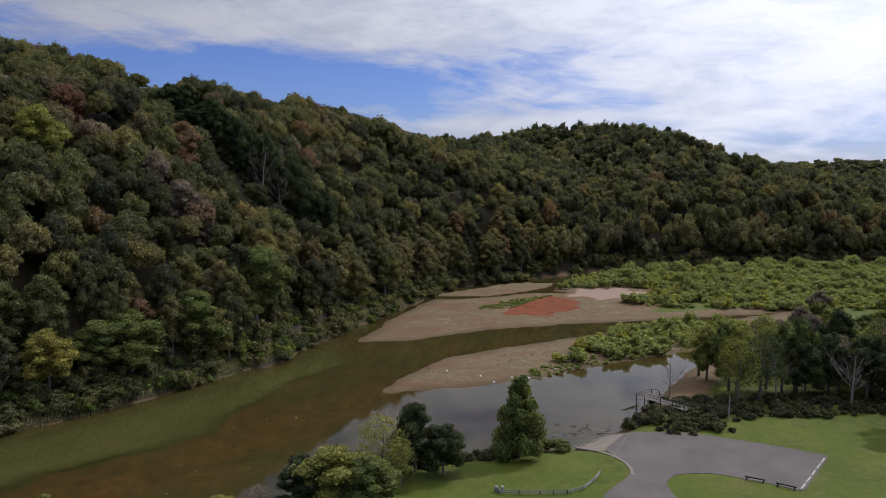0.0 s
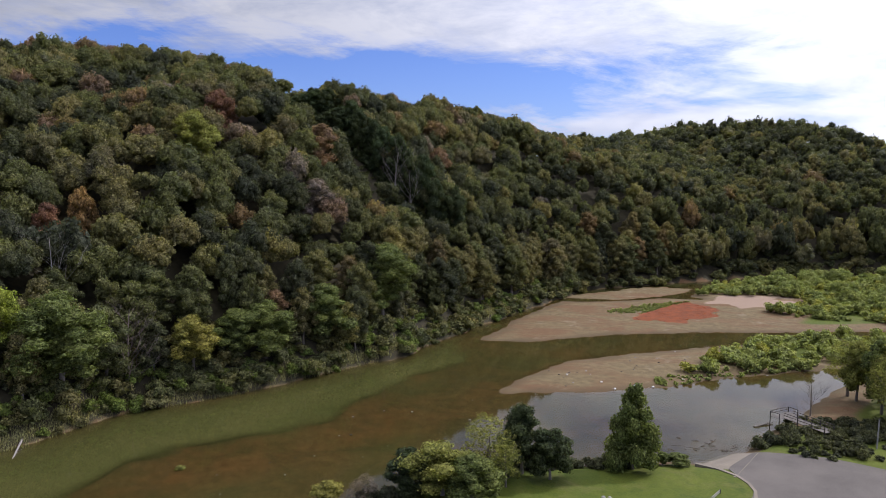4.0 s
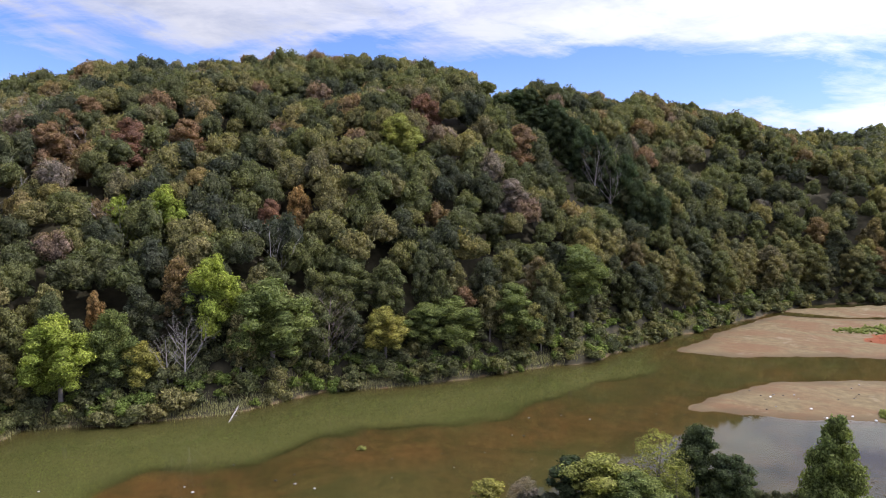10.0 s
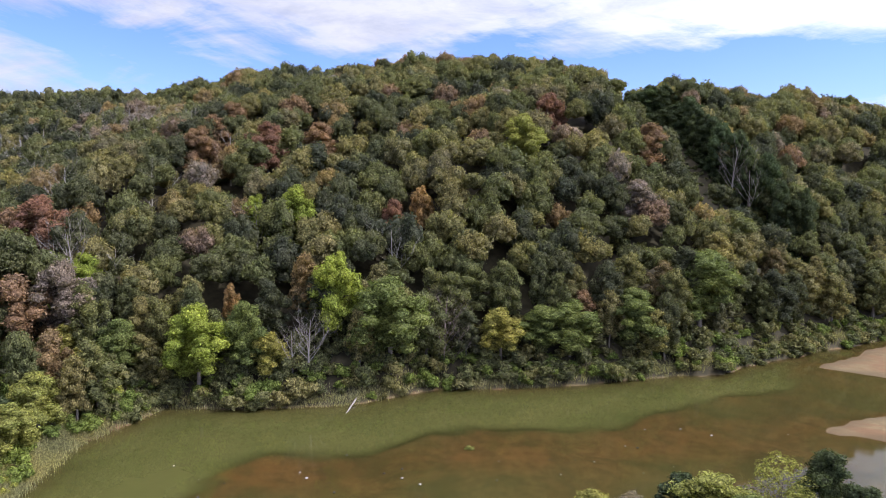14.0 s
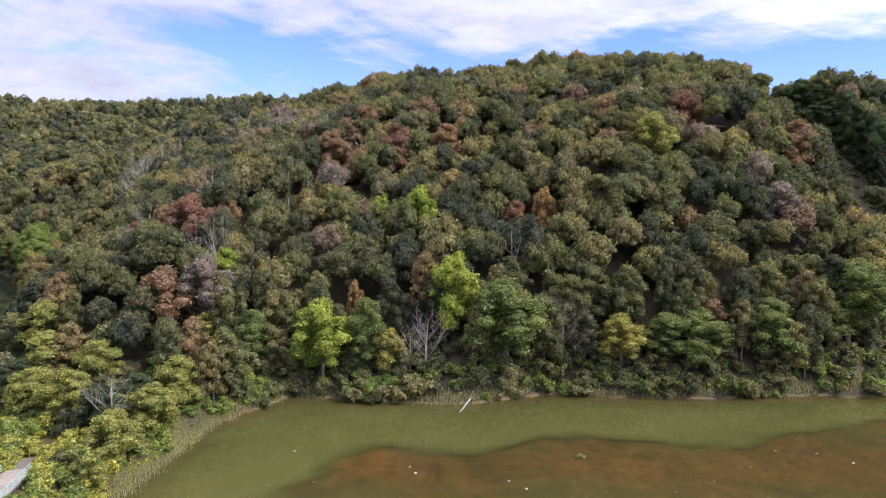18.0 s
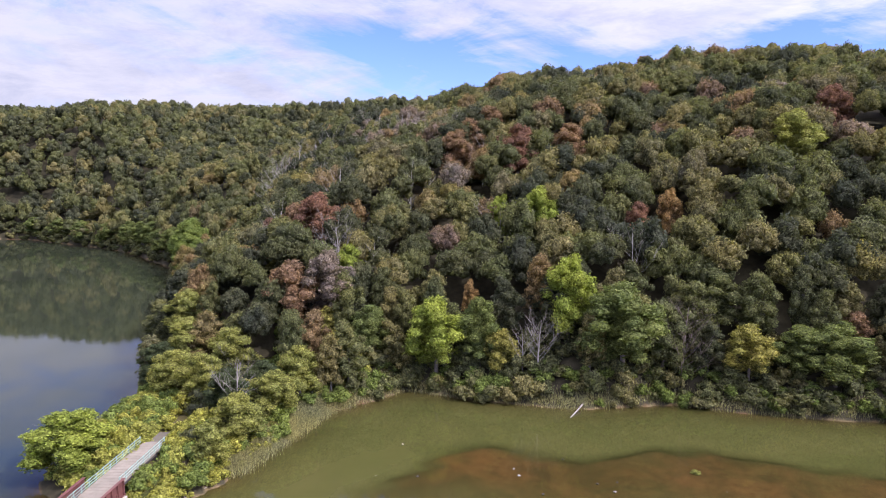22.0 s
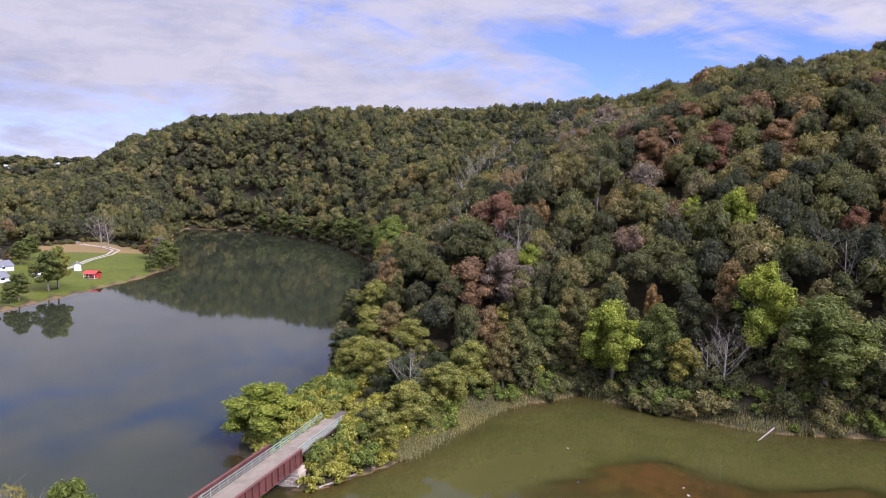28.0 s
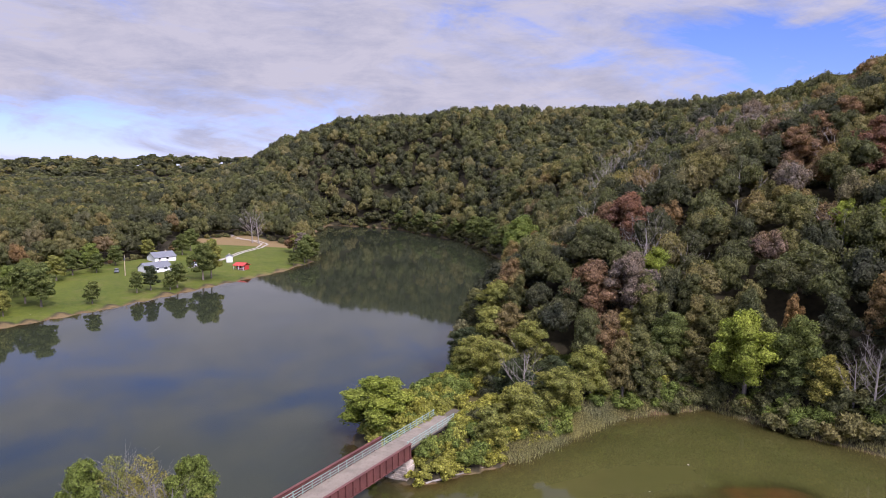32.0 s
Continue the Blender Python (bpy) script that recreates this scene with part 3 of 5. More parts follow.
def wood_lobes(r, n):
    """Uneven sprays round a slim body: a crown of the close wood, about 1 in radius and a little lopsided."""
    out = [((0, 0, -0.05), 0.60)]
    sx, sy, lean = 0.85 + 0.3 * r.rand(), 0.85 + 0.3 * r.rand(), r.normal(size=2) * 0.10
    for i in range(n):
        a = i * 2.4 + 1.1 * r.rand()
        z = 0.95 - 1.55 * (i + 0.6 * r.rand()) / n
        k = math.sqrt(max(0.05, 1 - z * z))
        q = 0.50 + 0.26 * r.rand()
        out.append(((math.cos(a) * q * k * sx + lean[0] * z, math.sin(a) * q * k * sy + lean[1] * z, z * q), 0.22 + 0.22 * r.rand() ** 1.3))
    return out


def cone_lobes(r, n):
    """Stacked sprays of a cone-shaped tree with a blunt, uneven outline."""
    out = [((0, 0, -0.55), 0.40), ((0, 0, -0.15), 0.34), ((0, 0, 0.25), 0.22)]
    for i in range(n):
        z = -0.92 + 1.84 * i / (n - 1)
        w = (0.66 * (1 - max(0, (z + 0.55) / 1.58)) ** 0.75 + 0.03) * (0.82 + 0.36 * r.rand())
        a = i * 2.4 + r.rand()
        out.append(((math.cos(a) * w * 0.78, math.sin(a) * w * 0.78, z), 0.10 + 0.26 * w))
    return out


def tube(path, radii, sides=6):
    """A tapered limb along a path, as arrays of corners and triangles."""
    co, fa = [], []
    for (p, rad) in zip(path, radii):
        for k in range(sides):
            a = 6.2832 * k / sides
            co.append((p[0] + math.cos(a) * rad, p[1] + math.sin(a) * rad, p[2]))
    for i in range(len(path) - 1):
        for k in range(sides):
            a, b = i * sides + k, i * sides + (k + 1) % sides
            fa += [(a, b, b + sides), (a, b + sides, a + sides)]
    return np.array(co, float), np.array(fa)


def limbs(r, height, girth, fork, n, reach, levels=1, lean=0.08, twig=False):
    """A trunk with limbs that rise from it; returns joined arrays."""
    sets = []
    bend = r.normal(size=2) * lean * height
    path = [(bend[0] * s * s, bend[1] * s * s, height * s) for s in np.linspace(0, 1, 6)]
    sets.append(tube(path, [girth * (1.25 - 1.1 * s) for s in np.linspace(0, 1, 6)], 7))
    for i in range(n):
        s = fork + (0.95 - fork) * (i + r.rand()) / n
        base = np.array((bend[0] * s * s, bend[1] * s * s, height * s))
        a = i * 2.4 + r.rand()
        ln = reach * (0.6 + 0.6 * r.rand()) * (1.15 - 0.5 * s)
        out = np.array((math.cos(a), math.sin(a), 0.55 + 0.7 * r.rand()))
        tip = base + out * ln
        midp = base + out * ln * 0.5 + np.array((0, 0, -0.06 * ln))
        g = girth * 0.42 * (1.15 - s)
        sets.append(tube([base, midp, tip], [g, g * 0.7, g * 0.2], 5))
        if levels > 1:
            for j in range(4 if not twig else 7):
                q = 0.35 + 0.6 * r.rand()
                b2 = base + (tip - base) * q
                o2 = out * 0.6 + r.normal(size=3) * 0.5
                o2[2] = abs(o2[2]) + 0.25
                t2 = b2 + o2 * ln * 0.45
                sets.append(tube([b2, (b2 + t2) / 2 + r.normal(size=3) * 0.04 * ln, t2], [g * 0.45, g * 0.32, g * 0.12], 4))
    return join(sets)


def join(sets):
    cs, fs, n0 = [], [], 0
    for co, f in sets:
        cs.append(co)
        fs.append(f + n0)
        n0 += len(co)
    return np.concatenate(cs), np.concatenate(fs)


def part_mesh(name, me, mat, parent, label=""):
    if not me.materials:
        me.materials.append(mat)
    ob = new(name, me)
    ob.parent = parent
    if label:
        tagged(ob, label)
    return ob


def tree_kit(seed, shape, radius, height, crown_h, cards, size):
    """Shared meshes of one kind of tree: trunk and crown, standing at the origin."""
    r = np.random.RandomState(seed)
    tall = crown_h / 2 / radius
    lobes = cone_lobes(r, 24) if shape == "cone" else loose_lobes(r, 26, tall)
    co, f = crown_arrays(r, lobes, cards, size / radius / (1.6 if shape == "cone" else 1), ICO1, 0 if shape == "sparse" else 0.84)
    scale = np.array([radius * 1.6, radius * 1.6, crown_h / 2]) if shape == "cone" else np.array([radius, radius, radius])
    co = co * scale + [0, 0, height - crown_h * 0.5]
    crown = mesh_of("crown", co, f)
    tco, tf = limbs(r, height * 0.82, 0.10 + height * 0.011, 0.25 if shape == "sparse" else 0.35, 12 if shape == "sparse" else 6, radius * 0.8, 2 if shape == "sparse" else 1)
    tco[:, 2] -= 0.5
    trunk = mesh_of("trunk", tco, tf)
    return trunk, crown


def plant(name, kit, place, turn, size, mat, label, group, bark=None, category="tree"):
    """One tree of a kit, at a place on the ground."""
    trunk, crown = kit
    e = new(name)
    e.empty_display_size = 0.5
    for part_name, me, m in (("trunk", trunk, bark or BARK), ("crown", crown, mat)):
        if me is None:
            continue
        ob = new(part_name, me)
        if not me.materials:
            me.materials.append(m)
        ob.parent = e
        ob.material_slots[0].link = "OBJECT"
        ob.material_slots[0].material = m
    e.matrix_basis = pose(*place, 0, 0, turn) @ Matrix.Diagonal((size[0], size[0], size[1], 1))
    return tagged(e, label, category, group)


def woods(name, seed, pts, kits, label, mat=LEAF_TINT):
    """A joined wood: pts rows are x, y, z of the foot, crown radius, crown height, height, tint; kits are crowns of unit radius."""
    r = np.random.RandomState(seed)
    cs, fs, ts, n0 = [], [], [], 0
    for (x, y, z, rad, ch, h, tint) in pts:
        co, f = kits[r.randint(len(kits))]
        a = r.rand() * 6.2832
        c, s = math.cos(a) * rad, math.sin(a) * rad
        v = np.empty_like(co)
        v[:, 0] = x + c * co[:, 0] - s * co[:, 1]
        v[:, 1] = y + s * co[:, 0] + c * co[:, 1]
        v[:, 2] = z + h - ch * 0.5 + co[:, 2] * ch * 0.5
        cs.append(v)
        fs.append(f + n0)
        ts.append(np.full(len(co), tint))
        n0 += len(co)
    me = mesh_of(name, np.concatenate(cs), np.concatenate(fs))
    give(me, "tint", np.concatenate(ts))
    me.materials.append(mat)
    return tagged(new(name, me), label, "woods", kind="stuff")


R = np.random.RandomState(11)
MID_KITS = [crown_arrays(R, wood_lobes(R, 13 + i % 4), 1250, 0.062) for i in range(12)]
FAR_KITS = [crown_arrays(R, broad_lobes(R, 5), 230, 0.125) for _ in range(8)]
NEXT_KITS = [crown_arrays(R, wood_lobes(R, 9), 600, 0.080) for _ in range(10)]
HAZE_KITS = [crown_arrays(R, broad_lobes(R, 3), 70, 0.26) for _ in range(3)]
LOW_KITS = [crown_arrays(R, broad_lobes(R, 3), 170, 0.150) for _ in range(6)]
SHRUB_KITS = [crown_arrays(R, broad_lobes(R, 5), 420, 0.105) for _ in range(6)]



def scatter(seed, x0, x1, y0, y1, gap, keep):
    """Jittered places on a grid that keep() accepts."""
    r = np.random.RandomState(seed)
    gx, gy = np.meshgrid(np.arange(x0, x1, gap), np.arange(y0, y1, gap))
    px = gx.ravel() + r.uniform(-0.36, 0.36, gx.size) * gap
    py = gy.ravel() + r.uniform(-0.36, 0.36, gx.size) * gap
    z, dw, de, lawn, pk, sh, fb = land(px, py)
    ok = keep(px, py, z, dw, de, lawn, r)
    return px[ok], py[ok], z[ok], dw[ok], r


EYE = np.array((10.0, 8.0))


def in_sight(px, py, lo=-126, hi=37):
    a = np.degrees(np.arctan2(px - EYE[0], py - EYE[1]))
    return (a > lo) & (a < hi)


def tints(px, py, r, n):
    base = 0.33 + 0.12 * wave(px, py, 55, 31) + r.normal(size=n) * 0.22
    wild = r.rand(n)
    return np.clip(np.where(wild > 0.90, 0.76 + 0.24 * r.rand(n), base), 0.0, 0.74 + 0.26 * (wild > 0.90))


def not_cut(px, py, wide=11.5):
    return seg_dist(px, py, CUT)[0] > wide


def seen(px, py, top):
    """Whether a tree's top shows over the hills in between, from either end of the way."""
    ok = np.zeros(len(px), bool)
    for ex, ey in ((2.0, 1.0), (19.0, 20.0)):
        clear = np.full(len(px), True)
        for s in np.linspace(0.25, 0.90, 24):
            z = land(ex + (px - ex) * s, ey + (py - ey) * s)[0]
            clear &= 50 + (top - 50) * s > z - 6.0 * (z > 3)
        ok |= clear
    return ok


# trees that stand out by colour or shape: leaves, bark, label, rows of x, y, crown radius, height
MARKED_TREES = (
    (LIME, BARK, "bright lime-green tree at the foot of the hill", [(-121, 84, 5.4, 17), (-106, 110, 4.6, 19)]),
    (GREEN, BARK, "full rounded green tree on the river bank", [(-95, 116, 7.0, 19), (-69, 151, 5.6, 12), (-59, 166, 5.4, 13.5), (-115, 92, 4.0, 15), (-131, 72, 3.8, 12), (-50, 184, 6.5, 19), (-74, 146, 4.5, 10)]),
    (YELLOW, BARK, "yellowing tree at the water's edge", [(-80, 138, 4.0, 11.5), (-111, 95, 3.0, 9.5), (-137, 64, 3.0, 8.5)]),
    (RUSTY, BARK, "rust-brown autumn tree in the wood", [(-146, 58, 5.4, 16), (-178, 120, 5.0, 16), (-156, 149, 4.8, 15), (-182, 128, 4.6, 15), (-81, 218, 5.5, 16), (-70, 158, 2.8, 10), (-171, 66, 4.0, 14), (-188, 140, 4.5, 15)]),
    (RED_LEAF, BARK, "dull red autumn tree in the wood", [(-165, 71, 5.0, 15), (-106, 200, 4.2, 15), (-117, 141, 2.8, 12), (-182, 62, 3.6, 13), (-163, 134, 5.2, 17)]),
    (LIME, BARK, "yellow-green tree high in the wood", [(-133, 121, 3.8, 15), (-143, 115, 3.4, 14), (-150, 74, 3.6, 13)]),
    (OLIVE, BARK, "olive-green tree high in the wood", [(-104, 182, 5.2, 16)]),
    (FRESH, BARK, "bright green tree on the point of the lake shore", [(-326, 61, 7.0, 20), (-314, 60, 6.5, 19), (-303, 57, 6.0, 17), (-338, 62, 6.0, 17), (-352, 60, 5.0, 14)]),
    (GREEN, BARK, "round green tree at the edge of the lake", [(-366, 57, 5.0, 14), (-384, 54, 5.5, 13), (-404, 51, 5.0, 14), (-424, 47, 5.5, 13), (-442, 42, 5.0, 14), (-466, 30, 5.5, 14), (-492, 16, 5.5, 13), (-520, 2, 5.5, 14), (-546, -12, 5.5, 13)]),
    (ORANGE, BARK, "small orange tree in the wood", [(-126, 96, 1.6, 10), (-114, 148, 2.6, 13)]),
    (DRAB, BARK_PALE, "grey-brown half-bare tree in the wood", [(-142, 66, 5.0, 16), (-237, 133, 6.0, 15), (-258, 120, 5.5, 15), (-232, 128, 5.5, 15), (-245, 142, 5.5, 14), (-73, 193, 4.5, 14), (-270, 128, 5.0, 14), (-222, 122, 5.0, 14)]),
    (OLIVE, BARK, "olive-green tree on the causeway", [(-104, 36, 3.6, 9), (-112, 44, 3.4, 9), (-121, 52, 3.6, 10), (-124, 33, 3.8, 9.5), (-133, 29, 3.8, 9), (-148, 33, 4.2, 11), (-162, 36, 4.6, 12), (-98, 30, 2.6, 6.5), (-138, 42, 4.0, 11)]),
    (DARK, BARK, "dark green tree on the causeway", [(-113, 36, 3.2, 9), (-143, 27, 3.6, 9), (-119, 44, 3.0, 8)]),
)
DEAD_TREES = [(-89, 128, 17, "dead tree with bare grey-brown branches at the water"), (-105, 101, 13, "dead pale tree with bare forked limbs"),
                                      (-108, 99, 10, "dead pale tree with bare forked limbs"), (-110, 37, 12, "dead pale tree with bare forked limbs"),
                                      (-152, 72, 17, "dead pale tree with bare forked limbs"), (-298, 97, 20, "leafless pale tree on the slope"),
                                      (-293, 90, 18, "leafless pale tree on the slope"),
                                      (-62, 241, 18, "leafless pale tree on the slope"), (-56, 241, 17, "leafless pale tree on the slope")]
LANES = [(x, y) for m in MARKED_TREES for (x, y, *_) in m[3]] + [(d[0], d[1]) for d in DEAD_TREES]


def clear_of_marked(px, py):
    """Leaves room for the trees that stand out, on their river side."""
    ok = np.full(px.shape, True)
    for x, y in LANES:
        ln = math.hypot(EYE[0] - x, EYE[1] - y)
        ok &= seg_dist(px, py, [(x, y), (x + (EYE[0] - x) / ln * 7, y + (EYE[1] - y) / ln * 7)])[0] > 3.9
    return ok


# the hill that faces the river
def keep_hill(px, py, z, dw, de, lawn, r):
    d = np.hypot(px - EYE[0], py - EYE[1])
    return (dw > 2.5) & (lawn < 0.1) & in_sight(px, py, -84, 8) & (d < 330) & not_cut(px, py) & (px > -330) & (seg_dist(px, py, [(-93, 14), (-118, 27), (-132, 36)])[0] > 13) & clear_of_marked(px, py)


px, py, pz, pdw, r = scatter(41, -330, 80, 20, 330, 6.3, keep_hill)
n = len(px)
keep = seen(px, py, pz + 15)
px, py, pz, pdw = px[keep], py[keep], pz[keep], pdw[keep]
n = len(px)
rad = 3.4 + 2.9 * r.rand(n) ** 1.3
hh = 9.5 + 5.0 * r.rand(n) + rad * 0.8
ch = np.minimum(hh * 0.95, rad * (1.9 + 0.8 * r.rand(n)))
tt = tints(px, py, r, n)
near = pdw < 26
order = np.argsort(pdw)
single = np.zeros(n, bool)
single[order[:150]] = True
rest = ~single
woods("hillside_wood", 5, np.stack([px, py, pz, rad, ch, hh, tt], 1)[rest], MID_KITS, "dense mixed broadleaf wood on a steep hill, first autumn colours")
KITS = [tree_kit(100 + i, "broad", 4.0, 14.0, 13.4, 4200, 0.19) for i in range(6)]
for i in np.where(single)[0]:
    k = KITS[i % 6]
    plant("tree", k, (px[i], py[i], pz[i] - 0.2), r.rand() * 360, (rad[i] / 4.0, hh[i] / 14.0), LEAF_OBJ, "broadleaf tree in dull green leaf on the river bank", "trees on the bank")


def keep_far(px, py, z, dw, de, lawn, r):
    d = np.hypot(px - EYE[0], py - EYE[1])
    hill = (d < 330) & in_sight(px, py, -84, 8) & (px > -330)
    return (dw > 2) & (lawn < 0.1) & in_sight(px, py) & (d < 900) & ~hill & ((px < -190) | (py > 280)) & (px > -760) & (py < 640) & not_cut(px, py)


def hill_rows(seed, gap, near, far, size, colour):
    """Rows of far trees between two distances, for woods()."""
    px, py, pz, pdw, r = scatter(seed, -760, 420, -420, 640, gap, keep_far)
    d = np.hypot(px - EYE[0], py - EYE[1])
    keep = (d >= near) & (d < far)
    px, py, pz, pdw = px[keep], py[keep], pz[keep], pdw[keep]
    keep = seen(px, py, pz + 17)
    px, py, pz, pdw = px[keep], py[keep], pz[keep], pdw[keep]
    n = len(px)
    rad = size[0] + size[1] * r.rand(n)
    hh = size[2] + 4.0 * r.rand(n) + np.where(pz < 22, 7.0 * r.rand(n) - 3.0, 0)
    # leafy to the ground along the edge of the wood
    ch = np.where(pdw < 22, hh * 0.97, np.minimum(hh * 0.95, rad * (2.0 + 0.6 * r.rand(n))))
    rad = np.where(pdw < 22, rad * 1.12, rad)
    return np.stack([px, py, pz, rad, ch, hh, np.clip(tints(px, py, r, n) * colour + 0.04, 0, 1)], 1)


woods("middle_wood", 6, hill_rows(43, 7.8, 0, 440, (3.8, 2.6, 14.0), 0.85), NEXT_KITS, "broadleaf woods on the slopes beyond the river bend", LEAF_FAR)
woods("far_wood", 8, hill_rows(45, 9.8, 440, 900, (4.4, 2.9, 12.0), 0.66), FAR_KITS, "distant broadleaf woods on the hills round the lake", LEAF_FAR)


def keep_horizon(px, py, z, dw, de, lawn, r):
    d = np.hypot(px - EYE[0], py - EYE[1])
    return (dw > 4) & (in_sight(px, py, -126, -97) | in_sight(px, py, 22, 37)) & (d > 900) & (d < 1900) & (seg_dist(px, py, [(-1075, -483), (-930, -418)])[0] > 24)


px, py, pz, pdw, r = scatter(44, -1900, 1500, -1500, 1900, 19.0, keep_horizon)
n = len(px)
keep = seen(px, py, pz + 16)
px, py, pz = px[keep], py[keep], pz[keep]
n = len(px)
rad = 9.0 + 4 * r.rand(n)
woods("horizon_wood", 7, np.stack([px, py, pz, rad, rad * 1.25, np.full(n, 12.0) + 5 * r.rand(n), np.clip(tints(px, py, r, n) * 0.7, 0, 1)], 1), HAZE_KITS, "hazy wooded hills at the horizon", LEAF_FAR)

# ---------------------------------------------------------------- single trees on the bank and the hill


def ground_at(x, y):
    return float(land(np.array([float(x)]), np.array([float(y)]))[0][0])


def bare_kit(seed, height, girth, n, reach, fork=0.22):
    r = np.random.RandomState(seed)
    co, f = limbs(r, height, girth, fork, n, reach, 2, 0.05, True)
    return mesh_of("trunk", co, f), None


BARE = [bare_kit(300 + i, 13.0, 0.25, 18, 5.5) for i in range(3)]
BRUSHY = bare_kit(310, 13.0, 0.24, 34, 5.0, 0.06)
CONE = tree_kit(210, "cone", 3.5, 14.0, 13.4, 8000, 0.19)
SPARSE = tree_kit(211, "sparse", 4.0, 14.0, 12.0, 3400, 0.125)
FINE = [tree_kit(220 + i, "broad", 4.0, 14.0, 12.8, 7000, 0.155) for i in range(3)]



def bare_crowns(name, seed, rows, label):
    """Joined leafless crowns; rows are x, y, height."""
    sets = []
    for i, (x, y, h) in enumerate(rows):
        co, f = limbs(np.random.RandomState(seed + i), h, 0.10 + 0.006 * h, 0.25, 15, 0.42 * h, 2, 0.04, True)
        sets.append((co + [x, y, ground_at(x, y) - 0.3], f))
    me = mesh_of(name, *join(sets))
    me.materials.append(ASH_WOOD)
    return tagged(new(name, me), label, "woods", kind="stuff")


r = np.random.RandomState(23)
rows = [(-245 + 34 * r.normal(), 130 + 22 * r.normal(), 14 + 4 * r.rand()) for _ in range(24)]
rows += [(-175 + 45 * r.normal(), 105 + 40 * r.normal(), 14 + 4 * r.rand()) for _ in range(22)]
rows += [(-288 + 9 * r.normal(), 92 + 6 * r.normal(), 16 + 4 * r.rand()) for _ in range(7)]
bare_crowns("leafless_wood", 900, [q for q in rows if land(np.array([q[0]]), np.array([q[1]]))[1][0] > 12], "pale leafless trees scattered over the hillside wood")

for mat, bark, label, rows in MARKED_TREES:
    for i, (x, y, rad_, h) in enumerate(rows):
        plant("tree", FINE[i % 3], (x, y, ground_at(x, y) - 0.3), (i * 77 + 13) % 360, (rad_ / 2.9, h / 11.9), mat, label, "trees on the bank", bark)
# tall close row on the uphill side of the cleared strip; dark leaf colours include its shade
for i in range(14):
    s_ = i / 13
    x, y = -108 + 66 * s_, 264.5 - 22 * s_ - 6 * math.sin(s_ * 3.1) + (3.5 if i % 2 else 0)
    plant("tree", FINE[i % 3], (x, y, ground_at(x, y) - 0.4), i * 83 % 360, (1.15 + 0.12 * (i % 3), (0.75 if i < 5 else 1.1 if i < 8 else 1.5) + 0.1 * (i % 4)), (DARK, DARK, DEEP)[i % 3], "tall dark green tree beside the cleared strip, leaves darkened further for shade", "trees on the bank")
for i, (x, y, h, label) in enumerate(DEAD_TREES):
    plant("dead_tree", BARE[i % 3] if i else BRUSHY, (x, y, ground_at(x, y) - 0.3), i * 61, (h / 13.0 * (0.9 if i else 1.0), h / 13.0), None, label, "dead trees", BARK_PALE if i else BARK_BROWN)

# bright willow-like tree behind the bridge
for x, y, rad_, h, label in ((-107.5, 9.5, 7.4, 12.0, "spreading yellow-green tree beside the bridge"), (-118, 14, 2.6, 6, "small yellowing tree beside the bridge")):
    plant("tree", FINE[1], (x, y, 0.2), 40, (rad_ / 4, h / 14), LIME if rad_ > 4 else YELLOW, label, "trees on the bank")


def shrubs(name, seed, x0, x1, y0, y1, gap, keep, size, mat_tints, label, kits=SHRUB_KITS, mat=None):
    px, py, pz, pdw, r = scatter(seed, x0, x1, y0, y1, gap, keep)
    n = len(px)
    rad = size[0] + (size[1] - size[0]) * r.rand(n)
    hh = rad * (1.1 + 0.7 * r.rand(n))
    rows = np.stack([px, py, pz - 0.25, rad, hh * 1.15, hh, mat_tints[0] + (mat_tints[1] - mat_tints[0]) * r.rand(n)], 1)
    ob = woods(name, seed, rows, kits, label, mat or LEAF_TINT)
    ob["category"] = "shrubs"
    return ob


shrubs("bank_shrubs", 51, -330, 40, 10, 310, 2.4, lambda px, py, z, dw, de, lawn, r: (dw > -0.4) & (dw < 13) & (px > -330) & (np.hypot(px, py) < 300) & ((py > 62) | (seg_dist(px, py, [(-88, 12), (-120, 31), (-138, 46)])[0] > 24)) & (seg_dist(px, py, [(-76, 5.7), (-104, 21.8), (-112, 26.4), (-120, 31)])[0] > 2.8) & (r.rand(len(px)) < 0.70),
       (1.2, 3.2), (0.24, 0.52), "tangled green undergrowth along the river bank", LOW_KITS)
shrubs("bank_brush", 75, -140, 10, 60, 290, 2.9, lambda px, py, z, dw, de, lawn, r: (dw > -0.3) & (dw < 7) & (px < 6) & (r.rand(len(px)) < 0.55), (1.0, 2.3), (0.2, 0.8), "fresh green brush hanging over the water's edge", SHRUB_KITS, FRESH)
# the dark leaf colour here paints in the shade under the row
shrubs("cut_edge_brush", 76, -118, -36, 232, 276, 1.8, lambda px, py, z, dw, de, lawn, r: (seg_dist(px, py, [(-112, 266), (-80, 249.5), (-42, 242)])[0] < 3.2) & (r.rand(len(px)) < 0.85), (1.6, 3.0), (0.0, 0.2), "brush under the trees beside the cleared strip, coloured dark for shade", LOW_KITS, DARK)
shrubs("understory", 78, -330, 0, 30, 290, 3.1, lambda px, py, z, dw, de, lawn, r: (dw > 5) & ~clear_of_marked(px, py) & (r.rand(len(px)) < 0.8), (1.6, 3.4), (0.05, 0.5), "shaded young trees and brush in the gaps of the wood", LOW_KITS)
